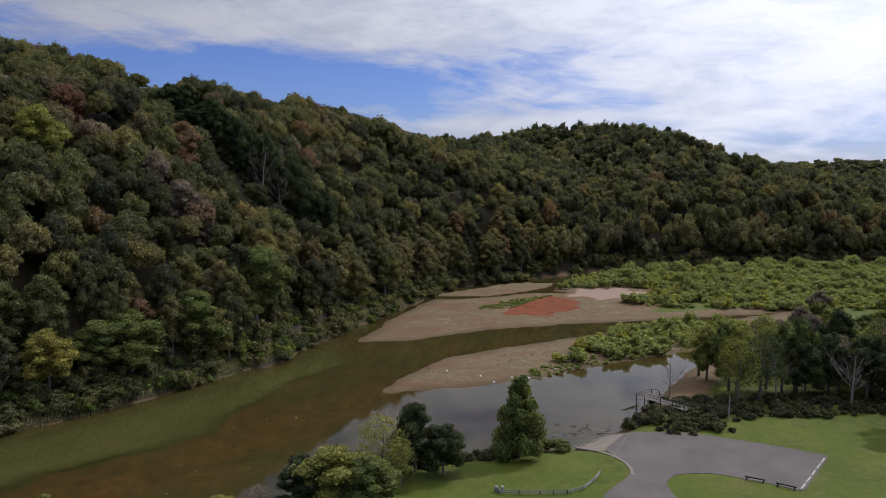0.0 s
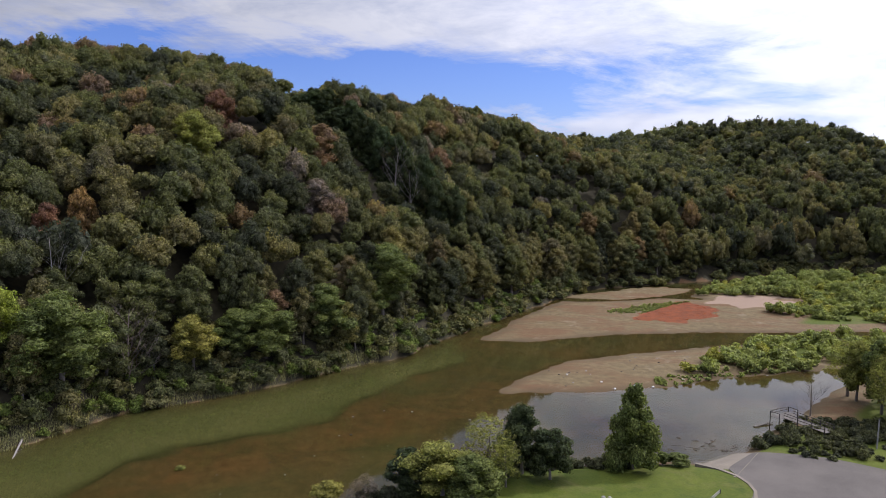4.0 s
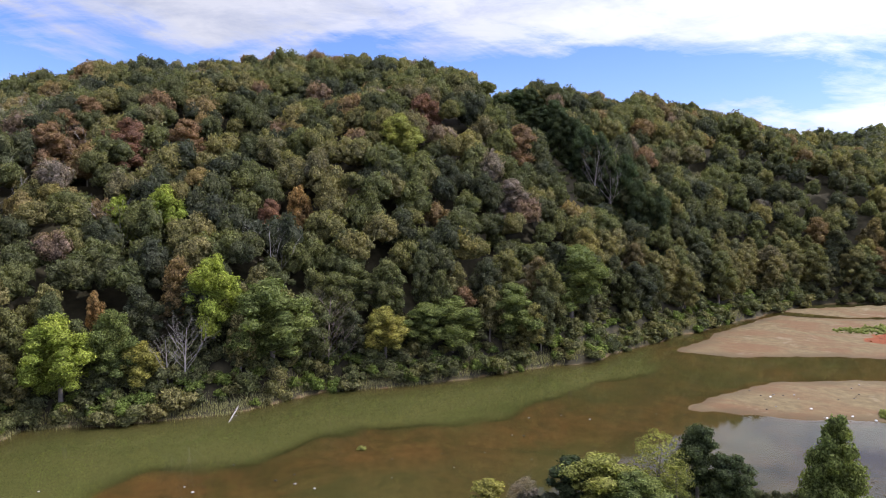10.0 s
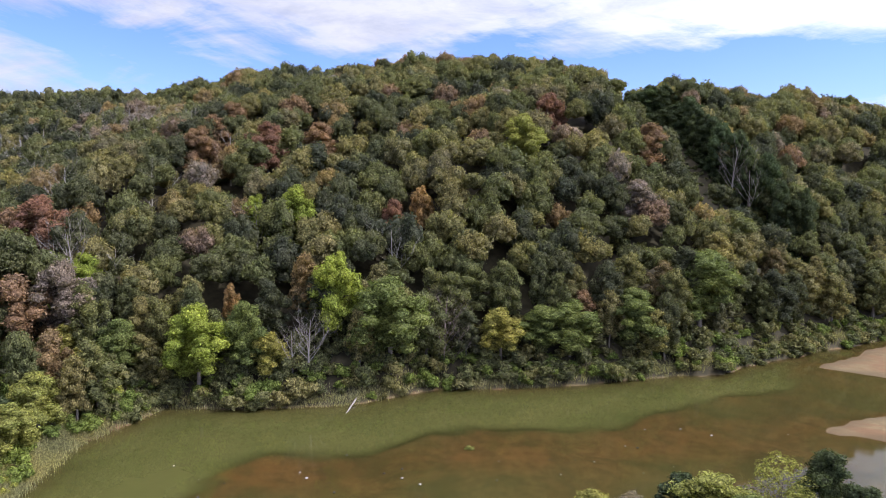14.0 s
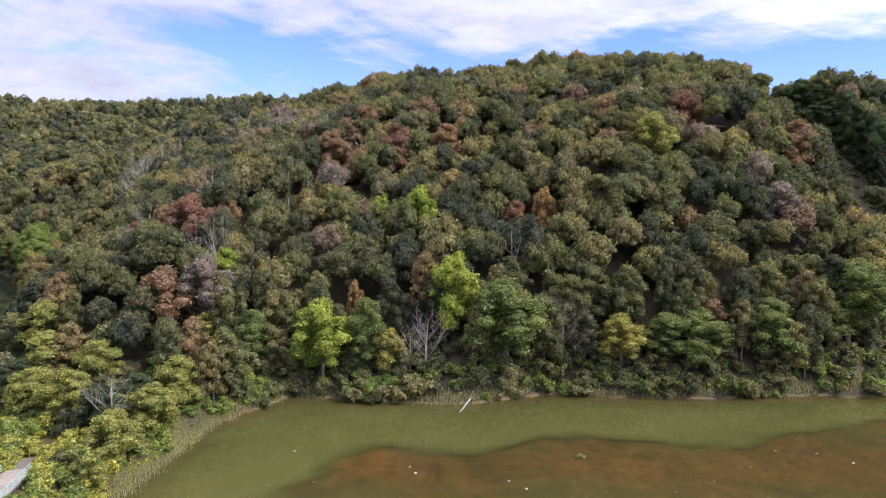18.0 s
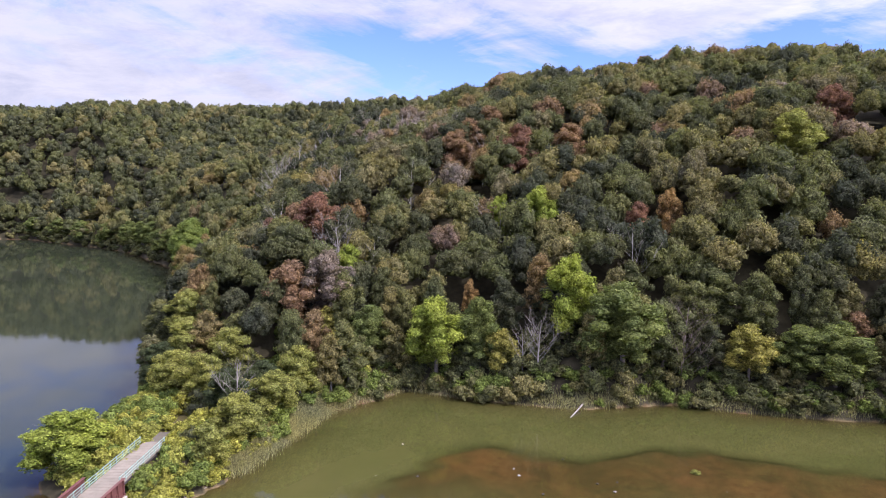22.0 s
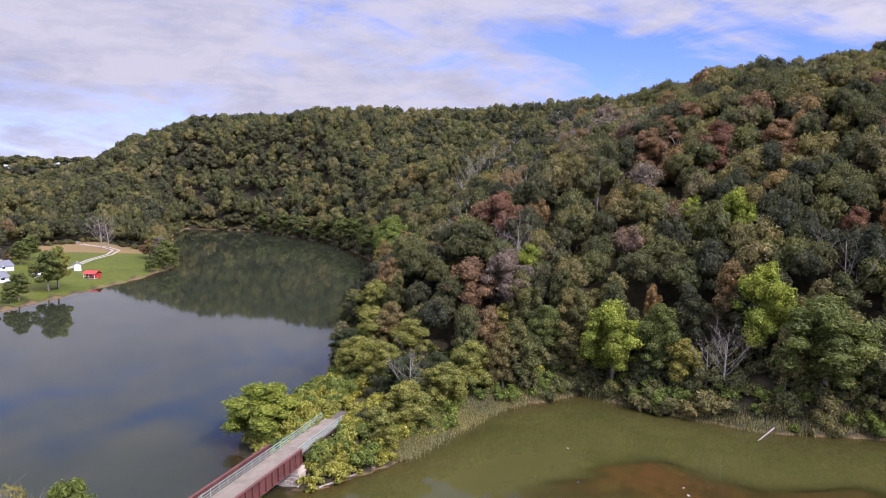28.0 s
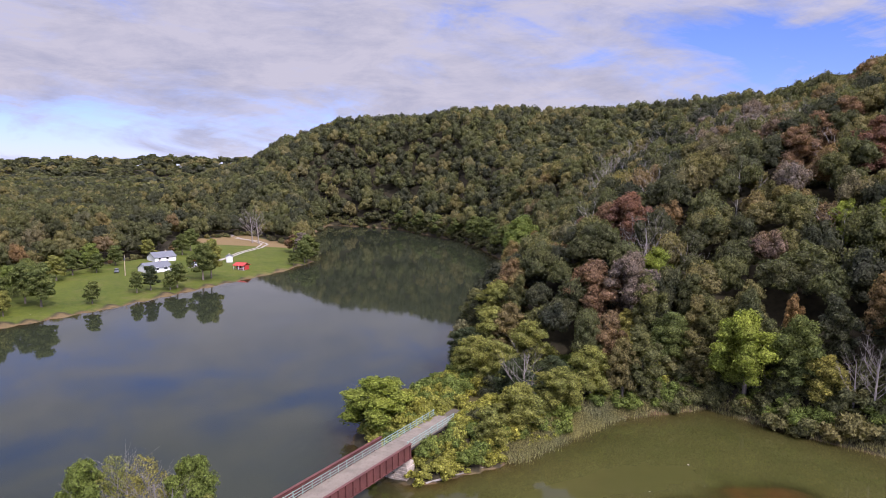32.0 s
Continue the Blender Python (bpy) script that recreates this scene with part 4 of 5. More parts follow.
# tints kept to the dark end, for the shade lying in the strip
shrubs("cut_scrub", 52, -125, -40, 200, 275, 2.2, lambda px, py, z, dw, de, lawn, r: (seg_dist(px, py, CUT)[0] < 9) & (r.rand(len(px)) < 0.8), (0.5, 1.2), (0.0, 0.4), "low scrub in the cleared strip up the hill", LOW_KITS)
shrubs("causeway_green", 73, -150, -90, 8, 70, 2.6, lambda px, py, z, dw, de, lawn, r: (dw > 0.3) & (seg_dist(px, py, [(-88, 12), (-120, 31), (-138, 46)])[0] < 25) & (seg_dist(px, py, [(-76, 5.7), (-104, 21.8), (-112, 26.4), (-124, 33)])[0] > 3.4) & (r.rand(len(px)) < 0.6),
       (1.1, 2.4), (0.2, 0.8), "green bushes among the thicket on the causeway", SHRUB_KITS, FRESH)
shrubs("causeway_edge", 74, -112, -84, 8, 44, 1.4, lambda px, py, z, dw, de, lawn, r: (dw > -0.3) & (dw < 6) & (py > 0.52 * (px + 87) + 17.5) & (seg_dist(px, py, [(-76, 5.7), (-104, 21.8), (-112, 26.4)])[0] > 4.6) & (r.rand(len(px)) < 0.85),
       (0.6, 1.3), (0.2, 0.8), "low yellow-green brush along the end of the causeway", LOW_KITS, THICKET)
shrubs("causeway_thicket", 53, -135, -85, 8, 80, 2.1, lambda px, py, z, dw, de, lawn, r: (dw > 0.6) & (dw < 16) & (seg_dist(px, py, [(-76, 5.7), (-104, 21.8), (-112, 26.4), (-124, 33)])[0] > 2.0) & (r.rand(len(px)) < 0.8) & ~((dw < 4) & (py > 34)),
       (0.8, 2.2), (0.34, 0.92), "yellowing thicket on the causeway", SHRUB_KITS, THICKET)
shrubs("lake_shrubs", 54, -620, 420, -90, 390, 4.0, lambda px, py, z, dw, de, lawn, r: (dw > -1.2) & (dw < 9) & (lawn < 0.05) & ((px < -180) | (py > 270)) & (r.rand(len(px)) < 0.9), (2.0, 4.0), (0.2, 0.5), "green bushes along the lake shore and the far bank", LOW_KITS)


def reeds(name, seed, line, wide, n, tall, mat, label):
    r = np.random.RandomState(seed)
    i = r.rand(n) * (len(line) - 1)
    k = i.astype(int)
    s = i - k
    pts = np.array(line, float)
    base = pts[k] * (1 - s)[:, None] + pts[np.minimum(k + 1, len(line) - 1)] * s[:, None] + r.normal(size=(n, 2)) * wide
    z = np.maximum(land(base[:, 0], base[:, 1])[0], -0.2)
    h = tall * (0.6 + 0.7 * r.rand(n))
    a = r.rand(n) * 6.2832
    w = 0.03 + 0.04 * r.rand(n)
    lean = r.normal(size=(n, 2)) * 0.10
    p0 = np.stack([base[:, 0] - np.cos(a) * w, base[:, 1] - np.sin(a) * w, z], 1)
    p1 = np.stack([base[:, 0] + np.cos(a) * w, base[:, 1] + np.sin(a) * w, z], 1)
    p2 = np.stack([base[:, 0] + lean[:, 0] * h, base[:, 1] + lean[:, 1] * h, z + h], 1)
    co = np.stack([p0, p1, p2], 1).reshape(-1, 3)
    me = mesh_of(name, co, np.arange(3 * n).reshape(-1, 3), False)
    me.materials.append(mat)
    return tagged(new(name, me), label, "reeds", kind="stuff")


reeds("reed_fringe", 61, [(-125.6, 75.6), (-122, 64), (-118, 54), (-111, 47.2), (-104, 39.2), (-98, 33.2)], 1.3, 46000, 1.25, REED, "pale green and tan reeds at the water's edge")
reeds("bank_grass", 62, [(-123, 79), (-109, 91), (-96, 104), (-90, 123), (-72, 140), (-60, 157), (-45, 178), (-37, 200), (-28, 222), (-14, 255)], 0.9, 24000, 0.9, REED, "tufts of grass along the foot of the bank")

# ---------------------------------------------------------------- helpers for built things


def part(name, bm, mat, parent=None, label=""):
    """Link a bmesh as one mesh object, under a thing or a part."""
    me = bpy.data.meshes.new(name)
    bm.normal_update()
    bm.to_mesh(me)
    bm.free()
    me.materials.append(mat)
    ob = new(name, me)
    if parent is not None:
        ob.parent = parent
    if label:
        tagged(ob, label)
    return ob


def box(bm, sx, sy, sz, at=(0, 0, 0), turn=0.0, tilt=0.0, bevel=0.02):
    """A bevelled block, its base middle at a place."""
    m = Matrix.Translation(at) @ Euler((0, radians(tilt), radians(turn))).to_matrix().to_4x4() @ Matrix.Translation((0, 0, sz / 2))
    made = bmesh.ops.create_cube(bm, size=1.0, matrix=m @ Matrix.Diagonal((sx, sy, sz, 1)))
    if bevel:
        edges = {e for v in made["verts"] for e in v.link_edges}
        bmesh.ops.bevel(bm, geom=list(edges), offset=min(bevel, sx * 0.2, sy * 0.2, sz * 0.2), segments=1, affect="EDGES")
    return bm


def block(*a, **k):
    return box(bmesh.new(), *a, **k)


def rod(p, q, rad, sides=8, taper=1.0):
    bm = bmesh.new()
    p, q = Vector(p), Vector(q)
    d = q - p
    m = Matrix.Translation((p + q) / 2) @ d.to_track_quat("Z", "Y").to_matrix().to_4x4()
    bmesh.ops.create_cone(bm, cap_ends=True, segments=sides, radius1=rad, radius2=rad * taper, depth=d.length, matrix=m)
    return bm


def slab(points, top, thick):
    """A flat plate over an outline."""
    bm = bmesh.new()
    low = [bm.verts.new((x, y, top - thick)) for x, y in points]
    f = bm.faces.new(low)
    made = bmesh.ops.extrude_face_region(bm, geom=[f])
    bmesh.ops.translate(bm, vec=(0, 0, thick), verts=[v for v in made["geom"] if isinstance(v, bmesh.types.BMVert)])
    bmesh.ops.recalc_face_normals(bm, faces=bm.faces)
    bmesh.ops.triangulate(bm, faces=[g for g in bm.faces if len(g.verts) > 4])
    return bm


def thing(name, place, turn, label, category, group=""):
    e = new(name)
    e.empty_display_size = 0.4
    e.matrix_basis = pose(*place, 0, 0, turn)
    return tagged(e, label, category, group)


def rounded(points, steps=4):
    """An outline with its corners cut round."""
    out = []
    n = len(points)
    for i in range(n):
        a, b, c = Vector(points[i - 1]), Vector(points[i]), Vector(points[(i + 1) % n])
        p, q = b.lerp(a, 0.3), b.lerp(c, 0.3)
        for k in range(steps + 1):
            s = k / steps
            out.append(tuple(p.lerp(b, s).lerp(b.lerp(q, s), s)))
    return out


# ---------------------------------------------------------------- park on the near bank
pavement = tagged(part("pavement", slab(rounded(PARK), 1.56, 0.30), ASPHALT), "worn grey asphalt car park and drive", "car park", kind="structure")
bm = bmesh.new()
for a, b, c, d in [((25.5, 118, 0.75), (33.5, 126, 0.85), (30, 127.5, -0.3), (23.0, 121.5, -0.3)), ((25.5, 118, 0.75), (28.6, 113.4, 1.575), (34.5, 124.6, 1.575), (33.5, 126, 0.85))]:
    bm.faces.new([bm.verts.new(p) for p in (a, b, c, d)])
bmesh.ops.remove_doubles(bm, verts=bm.verts, dist=0.01)
bmesh.ops.recalc_face_normals(bm, faces=bm.faces)
made = bmesh.ops.extrude_face_region(bm, geom=list(bm.faces))
bmesh.ops.translate(bm, vec=(0, 0, -0.6), verts=[v for v in made["geom"] if isinstance(v, bmesh.types.BMVert)])
bmesh.ops.recalc_face_normals(bm, faces=bm.faces)
tagged(part("boat_ramp", bm, CONCRETE), "muddy concrete boat ramp running into the river", "boat ramp", kind="structure")
kerb = tagged(part("kerb", slab([(23.3, 118.1), (26.7, 116.6), (29.2, 114.3), (30.4, 111.7), (30.8, 109.0), (30.3, 106.3), (29.85, 106.5), (30.3, 109.0), (29.95, 111.5), (28.8, 113.9), (26.4, 116.1), (23.1, 117.5)], 1.61, 0.6), CONCRETE), "pale concrete edge of the boat ramp", "kerb", kind="structure")

# park trees
for place, kit, size, mat, label, name in (
    ((13, 114, 1.2), CONE, (1.0, 1.02), GREEN, "cone-shaped dense green tree on the lawn by the water", "tree"),
    ((-4.5, 108.5, 0.7), FINE[0], (1.0, 0.88), DARK, "dark green tree on the near bank", "tree"),
    ((0.0, 107.0, 0.9), FINE[1], (0.88, 0.66), DARK, "dark green tree on the near bank", "tree"),
    ((-9.5, 104, 0.6), SPARSE, (1.1, 0.86), OLIVE, "thin olive tree with branches showing", "tree"),
    ((-6.5, 103, 0.6), SPARSE, (0.7, 0.65), OLIVE, "thin olive tree with branches showing", "tree"),
    ((-15.5, 98.5, 0.6), FINE[2], (1.45, 0.68), OLIVE, "broad round olive-green tree on the near bank", "tree"),
    ((-11.0, 97.0, 0.6), FINE[0], (1.2, 0.60), GREEN, "broad round dull green tree on the near bank", "tree"),
    ((-21, 99, 0.4), FINE[1], (1.0, 0.56), DARK, "small dark tree on the near bank", "tree"),
    ((-26.5, 95, 0.4), SPARSE, (0.6, 0.36), DRAB, "half-bare bush on the near bank", "bush"),
    ((-31, 92, 0.4), FINE[2], (0.7, 0.34), YELLOW, "yellow-green bush on the near bank", "bush"),
    ((20.5, 117.5, 0.9), FINE[0], (0.55, 0.16), GREEN, "low green bush beside the boat ramp", "bush"),
    ((18, 118, 0.9), FINE[1], (0.42, 0.15), GREEN, "low green bush beside the boat ramp", "bush"),
):
    plant(name, kit, place, place[0] * 31 % 360, size, mat, label, "trees on the near bank", None, name)
shrubs("shore_hedge", 55, -30, 24, 88, 122, 1.5, lambda px, py, z, dw, de, lawn, r: (de > 0.2) & (de < 4.2) & (px < 13) & (r.rand(len(px)) < 0.85), (0.8, 1.6), (0.0, 0.2), "dark low shrubs along the near shore")


def fence_run(name, points, label):
    """Timber posts with two rails."""
    e = thing(name, (0, 0, 0), 0, label, "fence")
    rails = []
    for (ax, ay), (bx, by) in zip(points, points[1:]):
        ln = math.hypot(bx - ax, by - ay)
        n = max(1, round(ln / 2.6))
        for k in range(n + 1):
            s = k / n
            part("post", block(0.14, 0.14, 0.78, (ax + (bx - ax) * s, ay + (by - ay) * s, 1.42)), DARK_WOOD, e)
        for z in (1.70, 2.02):
            bm = bmesh.new()
            mid = ((ax + bx) / 2, (ay + by) / 2, z)
            box(bm, ln, 0.07, 0.16, mid, math.degrees(math.atan2(by - ay, bx - ax)))
            part("rail", bm, GREY_WOOD, e)
    return e


fence_run("post_and_rail_fence", [(8.3, 100.2), (14.5, 100.0), (18.6, 100.2), (21.2, 101.4), (23.4, 104.2), (25.2, 107.2)], "low timber post and rail fence round the lawn")
for x in (8.0, 8.9):
    e = thing("litter_bin", (x, 100.9, 1.45), 0, "grey round litter bin at the end of the fence", "bin", "litter bins")
    part("drum", rod((0, 0, 0), (0, 0, 0.85), 0.3, 14), simple("bin_steel", (0.30, 0.31, 0.32), 0.5, 0.6), e)
    part("lid", rod((0, 0, 0.85), (0, 0, 1.0), 0.32, 14, 0.6), GREY_WOOD, e, "pale lid")
for (ax, ay), (bx, by) in (((47.4, 105.3), (50.0, 103.9)), ((51.2, 103.0), (53.6, 101.4))):
    ln = math.hypot(bx - ax, by - ay)
    e = thing("barrier_rail", ((ax + bx) / 2, (ay + by) / 2, 1.48), math.degrees(math.atan2(by - ay, bx - ax)), "dark timber barrier rail on two posts beside the car park", "barrier", "barrier rails")
    part("beam", block(ln, 0.22, 0.20, (0, 0, 0.42)), DARK_WOOD, e)
    for s in (-0.4, 0.4):
        part("post", block(0.2, 0.2, 0.46, (ln * s, 0, 0)), DARK_WOOD, e)
base = None
for i in range(5):
    s = (i + 0.5) / 5
    p = (64.3 - 10.2 * s, 113.2 - 12.0 * s, 1.56)
    if base is None:
        base = thing("parking_timber", p, 49.6, "weathered white-painted timber beam edging the car park", "kerb beam", "parking timbers")
        part("beam", block(2.45, 0.22, 0.22, bevel=0.04), WORN_WHITE, base)
        for s2 in (-1, 1):
            part("spike", rod((s2 * 1.1, 0, 0.2), (s2 * 1.1, 0, 0.275), 0.03, 6), RUST, base)
    else:
        copy_thing(base, pose(*p, 0, 0, 49.6 + (i % 3 - 1) * 1.5))
pole = thing("marker_post", (55, 130.5, 1.4), 0, "tall weathered wooden post at the edge of the lawn", "post")
part("shaft", rod((0, 0, 0), (0.1, 0, 5.4), 0.14, 8, 0.8), GREY_WOOD, pole)
part("cap", rod((0.1, 0, 5.4), (0.1, 0, 5.5), 0.15, 8, 0.5), DARK_WOOD, pole)

# fishing pier
pier = thing("fishing_pier", (46.5, 138.5, 0), 128, "weathered timber fishing pier with handrails at the water", "pier")
for i in range(24):
    part("plank", block(0.32, 2.6, 0.06, (-4.0 + i * 0.36, 0, 2.2)), WORN_WOOD, pier)
for i in range(6):
    part("plank", block(0.32, 5.2, 0.06, (4.6 + i * 0.36, 0, 2.2)), WORN_WOOD, pier)
for x in (-3.9, -1.2, 1.6, 4.5, 6.5):
    for y in (-1.3, 1.3) if x < 4.5 else (-2.6, 2.6):
        part("post", block(0.14, 0.14, 3.6, (x, y, -0.3)), DARK_WOOD, pier)
for y in (-1.3, 1.3):
    for z in (2.75, 3.2):
        part("rail", block(8.6, 0.08, 0.12, (0.3, y, z)), WORN_WOOD, pier)
for y in (-2.6, 2.6):
    part("rail", block(2.2, 0.08, 0.12, (5.5, y, 3.2)), WORN_WOOD, pier)
for z in (2.75, 3.2):
    part("rail", block(0.08, 5.3, 0.12, (6.6, 0, z)), WORN_WOOD, pier)

# dark trees right of the slough and round the pier
r = np.random.RandomState(77)
for i in range(40):
    s = (i + r.rand() * 0.6) / 40
    x, y = 58 + 66 * s + r.normal() * 2.5, 150 - 4 * s + r.normal() * 4 + (8 if i % 3 == 0 else 0)
    mat = (DARK, DARK, GREEN, OLIVE, DARK, DRAB)[i % 6] if i > 5 else (OLIVE, OLIVE, GREEN)[i % 3]
    kit = (FINE[i % 3], SPARSE)[i % 2]
    h = 13 + 5 * r.rand()
    plant("tree", kit, (x, y, max(0.2, ground_at(x, y)) - 0.2), i * 47 % 360, (0.95 + 0.35 * r.rand(), h / 14), mat, "shaded dark tree in the row behind the park lawn", "trees behind the park lawn")
for x, y, h, rad_ in ((84, 139.5, 11, 0.85), (50, 150, 8, 0.6), (70, 143, 10, 0.7)):
    plant("dead_tree", BARE[0], (x, y, ground_at(x, y) - 0.2), x * 5, (rad_, h / 13), None, "bare grey tree with fine upright branches", "dead trees", BARK_PALE if x > 60 else BARK)
for i, (x, y) in enumerate(((89.5, 127), (92, 121), (97, 131), (102, 139), (99, 124), (105, 133))):
    plant("tree", FINE[i % 3], (x, y, 1.2), i * 70, (1.35, 1.15), GREEN, "tall green tree shading the park lawn", "trees behind the park lawn")
shrubs("pier_shrubs", 56, 34, 110, 122, 150, 1.9, lambda px, py, z, dw, de, lawn, r: (de > 0.4) & (py > 131 + 0.12 * (px - 60) - 6 * (px < 54)) & (py < 146) & (np.hypot(px - 55, py - 130.5) > 1.5) & ~((px < 40) & (py < 129)) & (r.rand(len(px)) < 0.8), (0.6, 1.45), (0.0, 0.3), "dark brambles and shrubs behind the lawn and round the pier")

# willow scrub on the flats
BAR_BUSH = [(27, 174), (45, 199), (55, 212), (84, 223), (100, 215), (88, 203), (60, 183), (44, 177)]
FLATS = [(46, 286), (62, 312), (92, 338), (166, 352), (300, 350), (300, 230), (178, 240), (128, 242), (92, 244), (72, 247), (66, 258), (84, 268), (84, 284), (62, 286)]
STRIP = [(11, 242), (22, 256), (45, 272), (36, 262), (24, 244)]
shrubs("willow_scrub", 57, 10, 260, 165, 355, 2.9, lambda px, py, z, dw, de, lawn, r: (de > 1.0) & (dw < 0) & in_sight(px, py) & ((inside(px, py, BAR_BUSH) & (r.rand(len(px)) < 0.62)) | (inside(px, py, FLATS) & (r.rand(len(px)) < 0.58))), (0.9, 2.9), (0.0, 0.2), "bright green willow scrub on the mud flats", LOW_KITS, WILLOW)
shrubs("pale_scrub", 77, 10, 260, 165, 355, 4.1, lambda px, py, z, dw, de, lawn, r: (de > 1.0) & (dw < 0) & in_sight(px, py) & (wave(px, py, 38, 44) > -0.25) & ((inside(px, py, BAR_BUSH) & (r.rand(len(px)) < 0.4)) | (inside(px, py, FLATS) & (r.rand(len(px)) < 0.6))), (0.9, 2.4), (0.0, 0.2), "yellowing low scrub among the willows", LOW_KITS, THICKET)
shrubs("sapling_tops", 58, 60, 300, 230, 352, 9.5, lambda px, py, z, dw, de, lawn, r: (de > 3) & (dw < 0) & inside(px, py, FLATS) & (py > 285 - 0.15 * px) & (r.rand(len(px)) < 0.6), (2.4, 4.8), (0.0, 0.2), "young willow trees standing over the scrub", MID_KITS, WILLOW)
shrubs("mud_weeds", 59, 5, 75, 155, 280, 1.1, lambda px, py, z, dw, de, lawn, r: (de > 0.5) & (dw < 0) & ((inside(px, py, STRIP) & (r.rand(len(px)) < 0.8)) | ((seg_dist(px, py, [(24, 167), (40, 176), (56, 186)])[0] < 3.5) & (r.rand(len(px)) < 0.5))), (0.35, 0.8), (0.0, 0.2), "low green weeds on the mud bars", LOW_KITS, WILLOW)
shrubs("red_weeds", 60, 5, 75, 215, 280, 0.85, lambda px, py, z, dw, de, lawn, r: (de > 0.5) & (dw < 0) & inside(px, py, RED_POLY) & (r.rand(len(px)) < 0.7), (0.13, 0.27), (0.0, 0.2), "low red waterside weeds on the mud bar", HAZE_KITS, WEED_RED)
for i in range(26):
    s = i / 25
    x, y = 84 + 55 * s + r.normal() * 6, 170 + 30 * s + r.normal() * 14
    plant("tree", FINE[i % 3], (x, y, max(0.2, ground_at(x, y)) - 0.3), i * 53 % 360, (0.8 + 0.3 * r.rand(), (9 + 4 * r.rand()) / 14), (OLIVE, GREEN, DRAB)[i % 3], "olive-green tree among the willow scrub", "trees behind the park lawn")

# driftwood, rocks and logs
r = np.random.RandomState(5)


def log(name, p, q, rad_, mat, label, group):
    e = tagged(new(name), label, "log", group)
    part("stem", rod(p, q, rad_, 7, 0.55), mat, e)
    p, q = Vector(p), Vector(q)
    for k in (0.35, 0.6, 0.8):
        b = p.lerp(q, k)
        part("branch_stub", rod(b, b + Vector((r.normal() * 0.5, r.normal() * 0.5, 0.35)), rad_ * 0.35, 5, 0.4), mat, e)
    return e


log("fallen_log", (-95.6, 106.6, 0.9), (-91.6, 99.6, -0.15), 0.22, BARK_PALE, "pale fallen trunk leaning into the river", "driftwood")
log("drift_log", (37.5, 141.5, 0.05), (41.5, 144.2, 0.25), 0.22, BARK, "dark waterlogged trunk lying in the shallows", "driftwood")
log("drift_log", (25.2, 114.6, 0.95), (27.6, 116.8, 0.9), 0.2, DARK_WOOD, "dark log washed up on the ramp edge", "driftwood")
for i in range(34):
    x, y = 18 + 17 * r.rand(), 126 + 7 * r.rand()
    a = r.rand() * 6.28
    ln = 0.6 + 1.6 * r.rand() ** 2
    log("drift_log", (x, y, 0.02), (x + math.cos(a) * ln, y + math.sin(a) * ln * 0.6, 0.05), 0.05 + 0.06 * r.rand(), BARK, "dark waterlogged branch in the shallows", "driftwood")


def rock(x, y, s, mat, label):
    bm = bmesh.new()
    bmesh.ops.create_icosphere(bm, subdivisions=2, radius=s)
    ph = x * 3.1 + y
    for v in bm.verts:
        v.co *= 1 + 0.22 * math.sin(v.co.x / s * 3 + ph) + 0.12 * math.sin(v.co.y / s * 5 + ph)
        v.co.z *= 0.6
    ob = part("rock", bm, mat)
    ob.matrix_basis = pose(x, y, max(ground_at(x, y), -0.1) + s * 0.2, 0, 0, ph * 40 % 360)
    return tagged(ob, label, "rock", "rocks in the shallows")


for x, y in ((16.5, 163.5), (20.5, 163.2), (9, 164), (1, 168), (12, 160), (28, 170)):
    rock(x, y, 0.28, WHITE, "small pale stone on the mud bar")
for i in range(60):
    s = r.rand()
    x, y = (-92 + 78 * s + r.normal() * 5, 56 + 90 * s + r.normal() * 6) if i % 2 else (-8 + 60 * s, 158 + 46 * s + r.normal() * 7)
    rock(x, y, 0.12 + 0.16 * r.rand(), (BARK, DARK_WOOD, BARK_PALE)[i % 3], "small stone standing out of the shallows")
e = plant("weed_clump", (None, FINE[0][1]), (-61, 102, -0.4), 0, (0.24, 0.07), OLIVE, "small tuft of weed on the sunken bar", "", None, "weeds")

# ---------------------------------------------------------------- footbridge: own axes, x along it towards the causeway, y to the camera's side
BR = Matrix.Translation((-105, 20, 0)) @ Matrix.Rotation(math.atan2(0.496, -0.868), 4, "Z")
# here y points away from the camera's side, so the camera's side is at y = -4.1
bridge = new("footbridge")
bridge.matrix_basis = BR
tagged(bridge, "old plate-girder footbridge with rusty red girders and pale green railings", "bridge")
ZD = 4.9
for i in range(64):
    part("deck_panel", block(0.97, 4.3, 0.18, (-62.5 + i, -2.05, ZD - 0.18)), DECK, bridge)
for i in range(3):
    part("sleeper_edge", block(15.5, 0.2, 0.3, (-7.0, (-4.15, 0.05, -2.05)[i], ZD - 0.5)), DARK_WOOD, bridge)


def girder(y, out):
    bm = bmesh.new()
    box(bm, 48, 0.05, 2.3, (-39.2, y, ZD - 1.25), bevel=0)
    g = part("girder", bm, RUST, bridge, "rust-red riveted plate girder")
    for z in (ZD - 1.32, ZD + 1.02):
        part("flange", block(48, 0.5, 0.09, (-39.2, y, z)), RUST, g)
    for i in range(29):
        part("stiffener", block(0.12, 0.28, 2.2, (-62.8 + i * 1.68, y + out * 0.16, ZD - 1.22), bevel=0.01), RUST, g)
    return g


girder(-4.75, -1)
girder(1.15, 1)
for i in range(8):
    part("cross_beam", block(0.3, 5.8, 0.7, (-61 + i * 6.2, -2.0, ZD - 1.0)), RUST, bridge)


